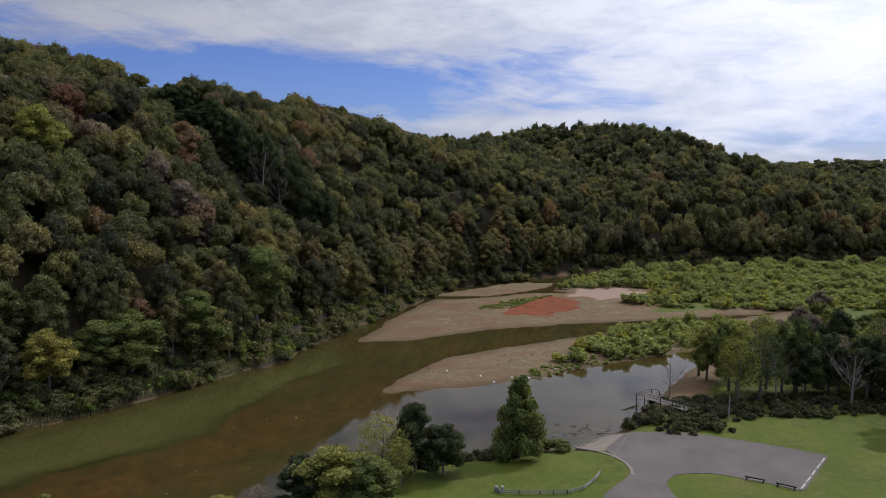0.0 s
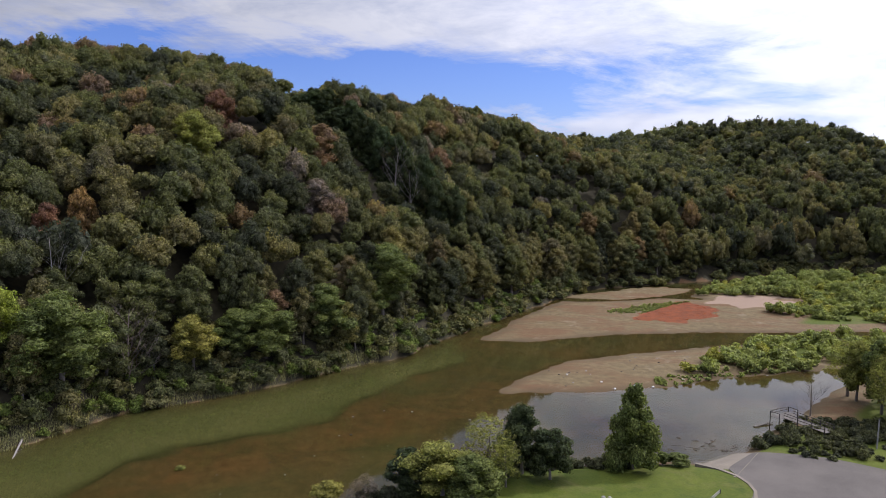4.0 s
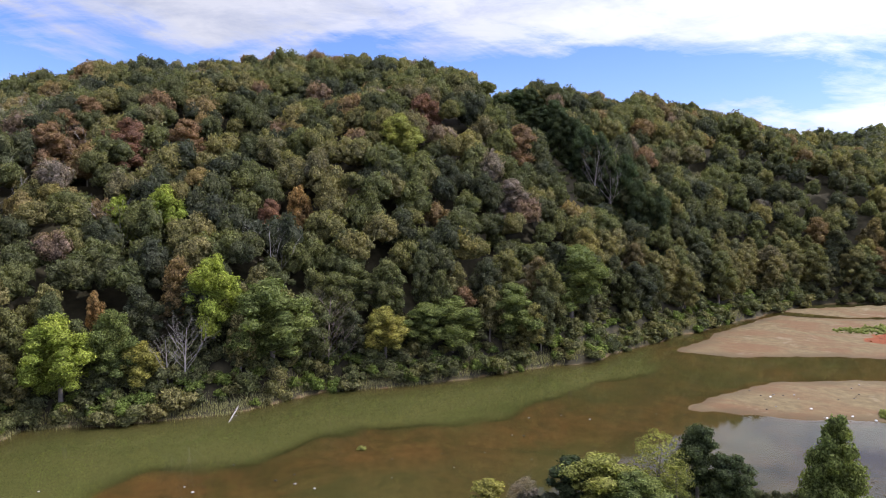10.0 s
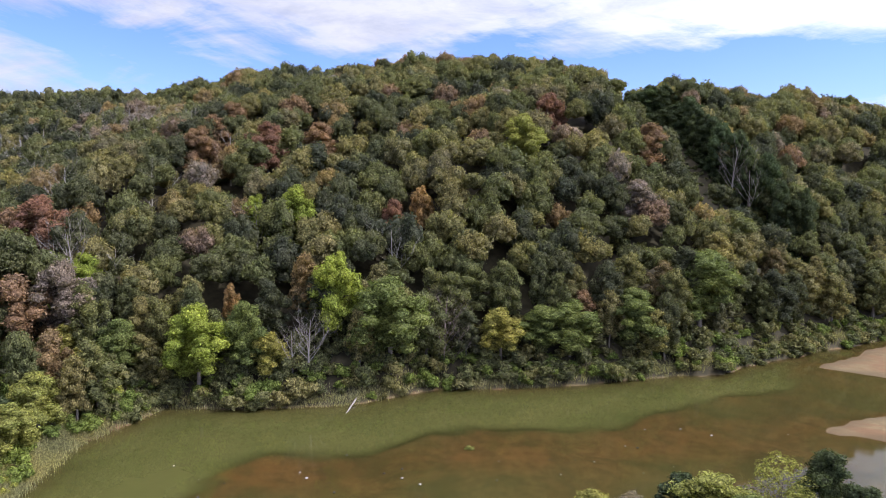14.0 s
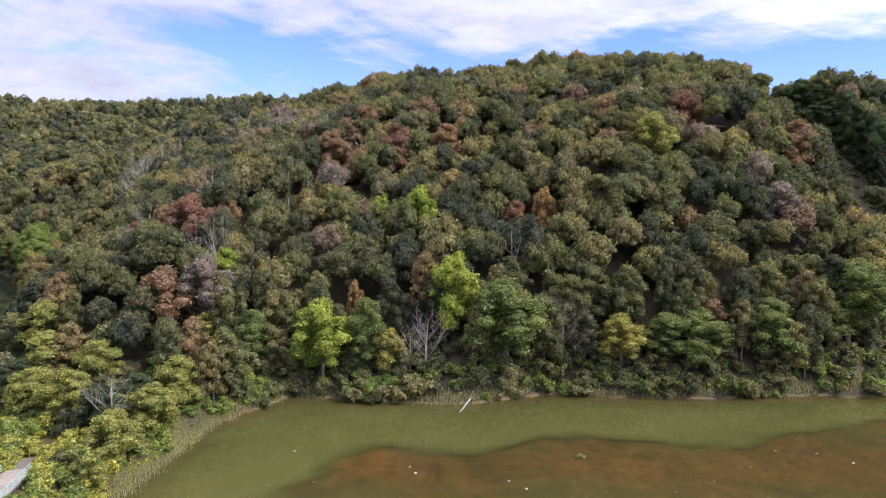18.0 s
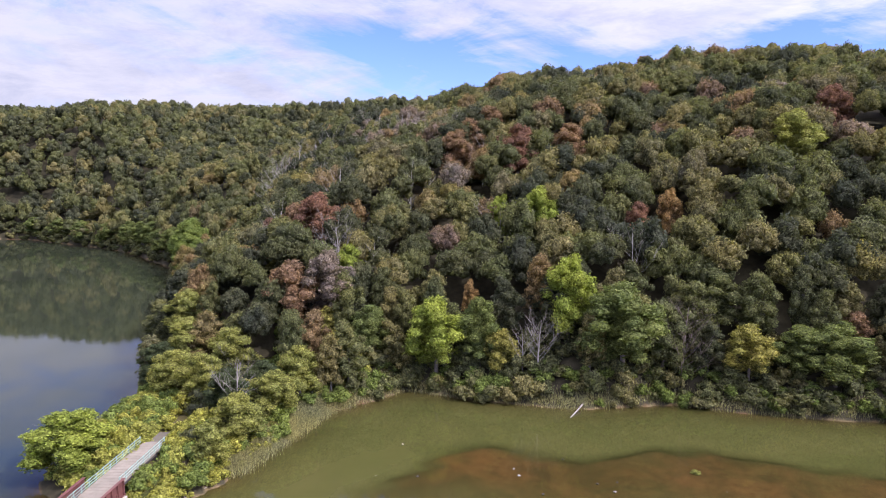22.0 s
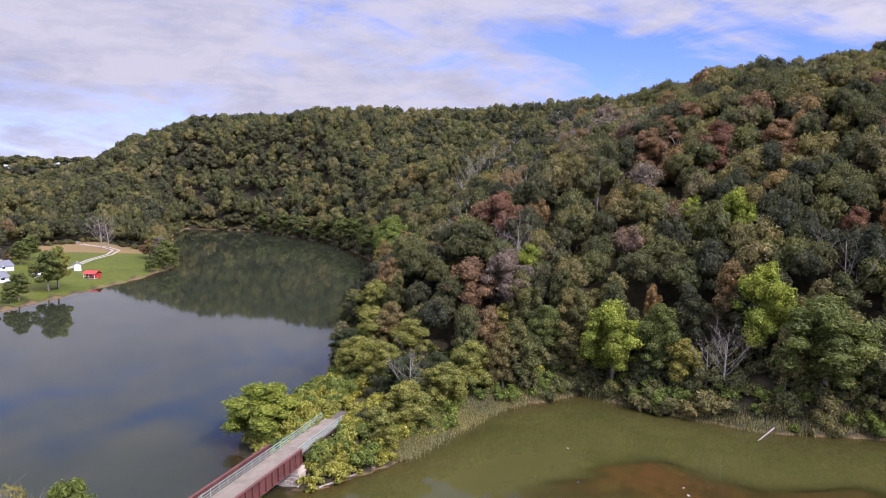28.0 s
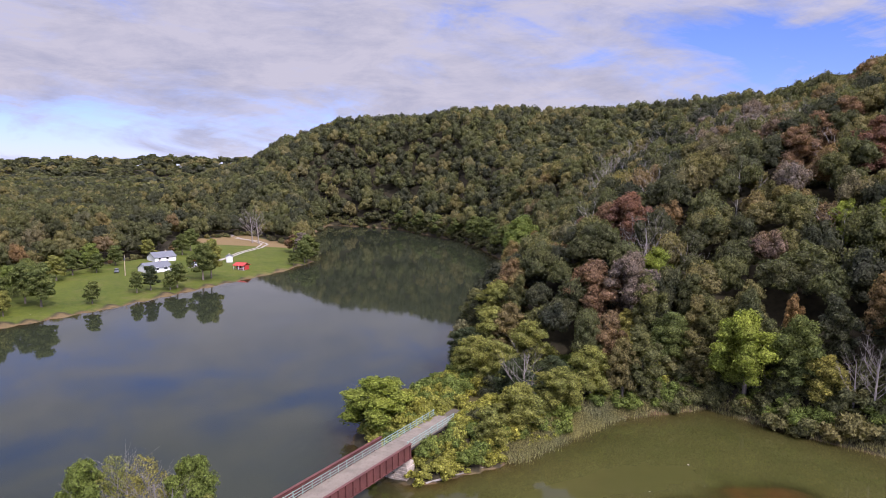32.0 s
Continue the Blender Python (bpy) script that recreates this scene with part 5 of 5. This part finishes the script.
def railing(y, x0, x1):
    n = round((x1 - x0) / 2.0)
    for i in range(n + 1):
        part("post", block(0.12, 0.12, 1.35, (x0 + (x1 - x0) * i / n, y, ZD - 0.05)), RAIL_GREEN, bridge)
    for z in (0.30, 0.70, 1.16):
        part("rail", block(x1 - x0 + 0.1, 0.05, 0.11, ((x0 + x1) / 2, y - 0.08, ZD + z)), RAIL_GREEN, bridge)


railing(0.0, -62.0, 0.0)
railing(-4.1, -15.2, 0.0)
part("approach_path", block(6, 2.8, 0.25, (2.9, -2.05, ZD - 0.50)), SOIL, bridge, "grey gravel path beyond the bridge")
for x in (-11.5, -7.5, -3.5):
    part("trestle", block(0.35, 4.6, 3.4, (x, -2.05, ZD - 3.9)), DARK_WOOD, bridge)
pier_wall = tagged(new("bridge_abutment"), "pale weathered stone block abutment under the bridge", "abutment")
pier_wall.matrix_basis = BR
r = np.random.RandomState(9)
for k in range(6):
    z, wid, dep = -0.7 + 0.62 * k, 6.6 - 0.12 * k, 3.0 - 0.16 * k
    x = -dep / 2
    for j in range(3):
        for q in range(5):
            w = wid / 5
            part("stone", block(dep / 3 - 0.03, w - 0.03, 0.60, (-15.6 + x + (j + 0.5) * dep / 3, -2.0 - wid / 2 + (q + 0.5) * w + (0.5 * w if k % 2 else 0) * 0.3, z), bevel=0.05), STONE, pier_wall)
log("bank_log", (-87.5, 19.0, 0.1), (-93.5, 29.0, 0.25), 0.2, BARK_PALE, "long pale trunk lying along the causeway shore", "driftwood")

# trees on the near bank below the bridge's other end
for i, (x, y, kit, size, mat, label) in enumerate((
    (-66.5, -24.5, FINE[0], (0.95, 0.93), FRESH, "round bright green tree on the near bank"), (-68.5, -11.5, FINE[1], (0.95, 0.95), FRESH, "round bright green tree on the near bank"),
    (-64.5, -8.5, FINE[2], (0.7, 0.66), OLIVE, "olive bush on the near bank"), (-67.5, -17, SPARSE, (0.8, 0.95), YELLOW, "half-bare tree with yellow leaves still at its top"),
    (-68, -21, SPARSE, (0.7, 0.95), OLIVE, "half-bare tree with yellow leaves still at its top"), (-60, -30, FINE[1], (0.9, 0.65), GREEN, "round green tree on the near bank"))):
    plant("tree", kit, (x, y, 0.2), i * 60, size, mat, label, "trees on the near bank", BARK_PALE)
for i, (x, y, h) in enumerate(((-67, -19.5, 10.6), (-66.5, -15.5, 10.4), (-69, -22.5, 10.0), (-66, -13.6, 9.6))):
    plant("dead_tree", BARE[i % 3], (x, y, 0.2), i * 80, (0.85, h / 13), None, "bare pale tree with fine upright branches", "dead trees", BARK_PALE)
shrubs("near_bank_shrubs", 63, -78, -50, -40, 20, 1.9, lambda px, py, z, dw, de, lawn, r: (de > 0.3) & (de < 9) & (seg_dist(px, py, [(-105, 20), (-40, -17)])[0] > 4) & (r.rand(len(px)) < 0.7), (0.8, 1.7), (0.1, 0.5), "green shrubs along the near shore")

# ---------------------------------------------------------------- lawn across the lake


def house(name, place, turn, lx, ly, wall_h, roof_h, walls, roof, label, windows, group=""):
    """A small gabled house: ridge along x."""
    e = thing(name, place, turn, label, "house", group)
    bm = block(lx, ly, wall_h + 0.6, (0, 0, -0.6), bevel=0.01)
    body = part("wall", bm, walls, e)
    for s in (-1, 1):
        bm = bmesh.new()
        flat = [bm.verts.new(p) for p in ((s * lx / 2, -ly / 2, wall_h), (s * lx / 2, ly / 2, wall_h), (s * lx / 2, 0, wall_h + roof_h))]
        face = bm.faces.new(flat)
        made = bmesh.ops.extrude_face_region(bm, geom=[face])
        bmesh.ops.translate(bm, vec=(-s * 0.2, 0, 0), verts=[v for v in made["geom"] if isinstance(v, bmesh.types.BMVert)])
        bmesh.ops.recalc_face_normals(bm, faces=bm.faces)
        part("gable", bm, walls, e)
    a = math.degrees(math.atan2(roof_h, ly / 2))
    sl = math.hypot(roof_h, ly / 2) + 0.45
    for s in (-1, 1):
        bm = bmesh.new()
        bmesh.ops.create_cube(bm, size=1.0, matrix=Matrix.Translation((0, s * (ly / 4 + 0.15), wall_h + roof_h / 2 + 0.02)) @ Matrix.Rotation(radians(-a * s), 4, "X") @ Matrix.Diagonal((lx + 0.8, sl, 0.14, 1)))
        part("roof", bm, roof, e)
    for (x, side, w, h, z) in windows:
        wy = side * (ly / 2 + 0.02)
        f = part("window", block(w + 0.2, 0.08, h + 0.2, (x, wy, z - 0.1)), WHITE, e)
        part("pane", block(w, 0.04, h, (x, wy + side * 0.035, z), bevel=0), GLASS_DARK, f)
    f = part("door", block(0.95, 0.08, 2.05, (lx * 0.1, ly / 2 + 0.03, 0), bevel=0.01), GREY_WOOD, e)
    part("chimney", block(0.6, 0.6, 1.2, (lx * 0.2, 0, wall_h + roof_h - 0.5)), STONE, e)
    return e


def on_lawn(x, y):
    return (x, y, ground_at(x, y))


house("house", on_lawn(-300, -112), 140, 12, 8.5, 1.9, 2.2, WHITE, ROOF_GREY, "long white single-storey house with a grey roof", [(-4, -1, 1.2, 1.1, 1.0), (-1, -1, 1.2, 1.1, 1.0), (3, -1, 1.6, 1.2, 1.0), (5, 1, 1.2, 1.1, 1.0), (-4, 1, 1.2, 1.1, 1.0)], "houses")
house("house", on_lawn(-330, -121), 138, 11, 8.5, 2.0, 2.3, WHITE, ROOF_GREY, "white house with a grey pitched roof behind the first", [(-3, -1, 1.2, 1.1, 1.0), (1, -1, 1.2, 1.1, 1.0), (3, 1, 1.2, 1.1, 1.0)], "houses")
house("house", on_lawn(-1070, -481), 118, 18, 9, 3.2, 2.4, WHITE, ROOF_GREY, "distant white house among the trees of the valley", [(-5, -1, 1.4, 1.2, 1.0), (0, -1, 1.4, 1.2, 1.0), (5, -1, 1.4, 1.2, 1.0)], "houses")
house("garden_shed", on_lawn(-334, -88), 20, 3.2, 3.0, 2.9, 0.9, WHITE, ROOF_GREY, "small white garden shed on the lawn", [(-0.6, -1, 0.6, 0.6, 1.4)])
e = thing("picnic_shelter", on_lawn(-314, -76), 68, "small red-roofed shelter with white trim and a porch", "shelter")
part("wall", block(5.2, 3.2, 2.3, (0, 0.8, -0.3)), RED_PAINT, e)
for x in (-1.6, 0.0, 1.6):
    f = part("window", block(1.0, 0.08, 1.1, (x, -0.84, 0.8)), WHITE, e)
    part("pane", block(0.8, 0.05, 0.9, (x, -0.88, 0.9), bevel=0), GLASS_DARK, f)
for s in (-1, 1):
    bm = bmesh.new()
    bmesh.ops.create_cube(bm, size=1.0, matrix=Matrix.Translation((0, s * 1.35, 2.65)) @ Matrix.Rotation(radians(-24 * s), 4, "X") @ Matrix.Diagonal((6.4, 3.1, 0.14, 1)))
    part("roof", bm, RED_PAINT, e)
for x in (-2.8, 0, 2.8):
    part("porch_post", block(0.16, 0.16, 2.2, (x, -2.4, -0.2)), WHITE, e)
part("porch_rail", block(5.8, 0.08, 0.12, (0, -2.4, 0.75)), WHITE, e)
part("porch_floor", block(6.0, 2.2, 0.3, (0, -1.6, -0.3)), GREY_WOOD, e)

e = thing("utility_pole", on_lawn(-285, -119), 30, "wooden utility pole with a crossarm and a grey transformer", "utility pole")
part("shaft", rod((0, 0, -0.4), (0, 0, 9.4), 0.24, 8, 0.7), POLE_WOOD, e)
part("crossarm", block(2.2, 0.12, 0.14, (0, 0, 8.6)), GREY_WOOD, e)
part("transformer", rod((0.3, 0, 7.0), (0.3, 0, 8.0), 0.28, 10), ROOF_GREY, e)
for x in (-0.9, 0.9):
    part("insulator", rod((x, 0, 8.74), (x, 0, 8.95), 0.06, 6), WHITE, e)


def vehicle(name, place, turn, mat, label, long=4.6, tall=1.55):
    e = thing(name, place, turn, label, "vehicle")
    bm = bmesh.new()
    box(bm, long, 1.8, tall * 0.45, (0, 0, 0.35), bevel=0.12)
    part("body", bm, mat, e)
    bm = bmesh.new()
    box(bm, long * 0.5, 1.6, tall * 0.42, (-0.2, 0, 0.32 + tall * 0.45), bevel=0.2)
    c = part("cabin", bm, GLASS_DARK, e)
    part("cabin_roof", block(long * 0.4, 1.45, 0.08, (-0.2, 0, 0.34 + tall * 0.85)), mat, e)
    for x in (-long * 0.31, long * 0.31):
        for y in (-0.85, 0.85):
            w = part("wheel", rod((x, y - 0.1, 0.34), (x, y + 0.1, 0.34), 0.34, 14), DARK_WOOD, e)
            part("rim", rod((x, y * 1.13 - 0.02, 0.34), (x, y * 1.13 + 0.02, 0.34), 0.2, 10), ROOF_GREY, w)
    return e


vehicle("parked_pickup", on_lawn(-331, -106), 40, RED_PAINT, "red pickup parked beside the white houses", 5.2, 1.8)
vehicle("parked_car", on_lawn(-318, -100), 60, WHITE, "white car parked beside the house")
vehicle("parked_car", on_lawn(-292, -126), 20, ROOF_GREY, "grey car parked on the grass near the pole")


def track(name, line, wide, mat, label):
    """A worn lane draped over the ground."""
    bm = bmesh.new()
    prev = None
    pts = [Vector(p) for p in line]
    path = []
    for a, b in zip(pts, pts[1:]):
        n = max(2, int((b - a).length / 2.5))
        path += [a.lerp(b, k / n) for k in range(n)]
    path.append(pts[-1])
    for i, p in enumerate(path):
        d = (path[min(i + 1, len(path) - 1)] - path[max(i - 1, 0)]).normalized()
        s = Vector((-d.y, d.x)) * wide / 2
        row = []
        for q, up in ((p + s, -0.15), (p + s * 0.9, 0.07), (p - s * 0.9, 0.07), (p - s, -0.15)):
            row.append(bm.verts.new((q.x, q.y, ground_at(p.x, p.y) + up)))
        if prev:
            for k in range(3):
                bm.faces.new((prev[k], prev[k + 1], row[k + 1], row[k]))
        prev = row
    bmesh.ops.recalc_face_normals(bm, faces=bm.faces)
    return tagged(part(name, bm, mat), label, "track", kind="structure")


for off in (-0.9, 0.9):
    track("track", [(-346, -93 + off), (-372, -93 + off * 1.2), (-398, -90 + off * 1.5), (-420, -92 + off * 2), (-436, -102 + off * 2), (-446, -116 + off * 2), (-462, -128 + off * 2)], 1.3, GRAVEL, "pale wheel rut of a curving gravel lane")
track("drive", [(-312, -100), (-330, -97), (-346, -93)], 3.0, GRAVEL, "pale gravel drive in front of the houses")

extra = np.random.RandomState(17)
LAKE_TREES = tree_kit(230, "broad", 4.0, 14.0, 12.6, 2600, 0.26)
for i, (x, y, rad_, h, mat, label) in enumerate((
    (-283, -84, 6.4, 17, GREEN, "tall green tree on the lake shore"), (-288, -82, 5.2, 18, OLIVE, "tall green tree on the lake shore"),
    (-230, -106, 3.4, 8.5, GREEN, "small round tree on the lawn by the lake"), (-222, -120, 6.0, 16, GREEN, "large spreading green tree on the lawn"),
    (-226, -128, 5.5, 15, GREEN, "large spreading green tree on the lawn"), (-251, -99, 3.0, 9, GREEN, "small round tree on the lawn by the lake"),
    (-257, -96, 3.8, 10.5, DARK, "small dark tree at the water"), (-264, -88, 4.8, 11, GREEN, "low green tree at the water"), (-259, -89, 3.0, 7.5, GREEN, "low green tree at the water"),
    (-207, -124, 3.0, 9, OLIVE, "thin olive tree on the bank"), (-345, -52, 5.0, 12, GREEN, "bushy green tree on the point of the lake"), (-356, -52, 6.0, 14, GREEN, "bushy green tree on the point of the lake"),
    (-364, -56, 6.0, 14, DRAB, "bushy brownish tree on the point of the lake"), (-374, -60, 6.0, 14, OLIVE, "bushy brownish tree on the point of the lake"),
    (-384, -66, 5.0, 11, RUSTY, "bushy brownish tree on the point of the lake"), (-336, -56, 3.0, 6, GREEN, "bushy green tree on the point of the lake"),
    (-290, -134, 4.0, 9, GREEN, "round green tree behind the lawn"), (-310, -135, 4.5, 10, GREEN, "round green tree behind the lawn"), (-240, -150, 5, 13, GREEN, "round green tree behind the lawn"),
    (-216, -142, 5, 14, GREEN, "round green tree behind the lawn"), (-335, -130, 4.5, 10, OLIVE, "round green tree behind the lawn"), (-203, -150, 5, 12, GREEN, "round green tree behind the lawn"), (-214, -132, 6, 15, GREEN, "large spreading green tree on the lawn"), (-205, -138, 6, 14, FRESH, "large spreading green tree on the lawn"),
    (-236, -140, 5, 12, FRESH, "round green tree behind the lawn"), (-252, -142, 5, 12, GREEN, "round green tree behind the lawn"), (-268, -140, 5, 11, OLIVE, "round green tree behind the lawn"), (-281, -140, 5, 12, GREEN, "round green tree behind the lawn"), (-350, -118, 5, 12, GREEN, "round green tree behind the lawn"), (-368, -120, 5, 13, GREEN, "round green tree behind the lawn"), (-300, -142, 5, 12, FRESH, "round green tree behind the lawn"), (-195, -128, 4, 10, OLIVE, "thin olive tree on the bank"))):
    plant("tree", LAKE_TREES, (x, y, max(0.3, ground_at(x, y)) - 0.3), i * 51, (rad_ / 4, h / 14), mat, label, "trees by the lake")
for x, y, h in ((-424, -101, 19), (-420, -96, 16)):
    plant("dead_tree", BARE[1], (x, y, ground_at(x, y) - 0.2), x, (1.4, h / 13), None, "large bare white tree beside the lane", "dead trees", BARK_PALE)
shrubs("lawn_edge_shrubs", 64, -470, -170, -170, -60, 3.4, lambda px, py, z, dw, de, lawn, r: (dw > 1) & (lawn > 0.02) & (lawn < 0.75) & (dw > 7) & (r.rand(len(px)) < 0.5), (1.0, 2.4), (0.1, 0.8), "mixed bushes round the edge of the lawn")
bank = tagged(log("drift_log", (-206, -121, 0.8), (-212, -117, 0.9), 0.3, BARK_PALE, "pale brushwood heaped on the eroded bank", "driftwood"))
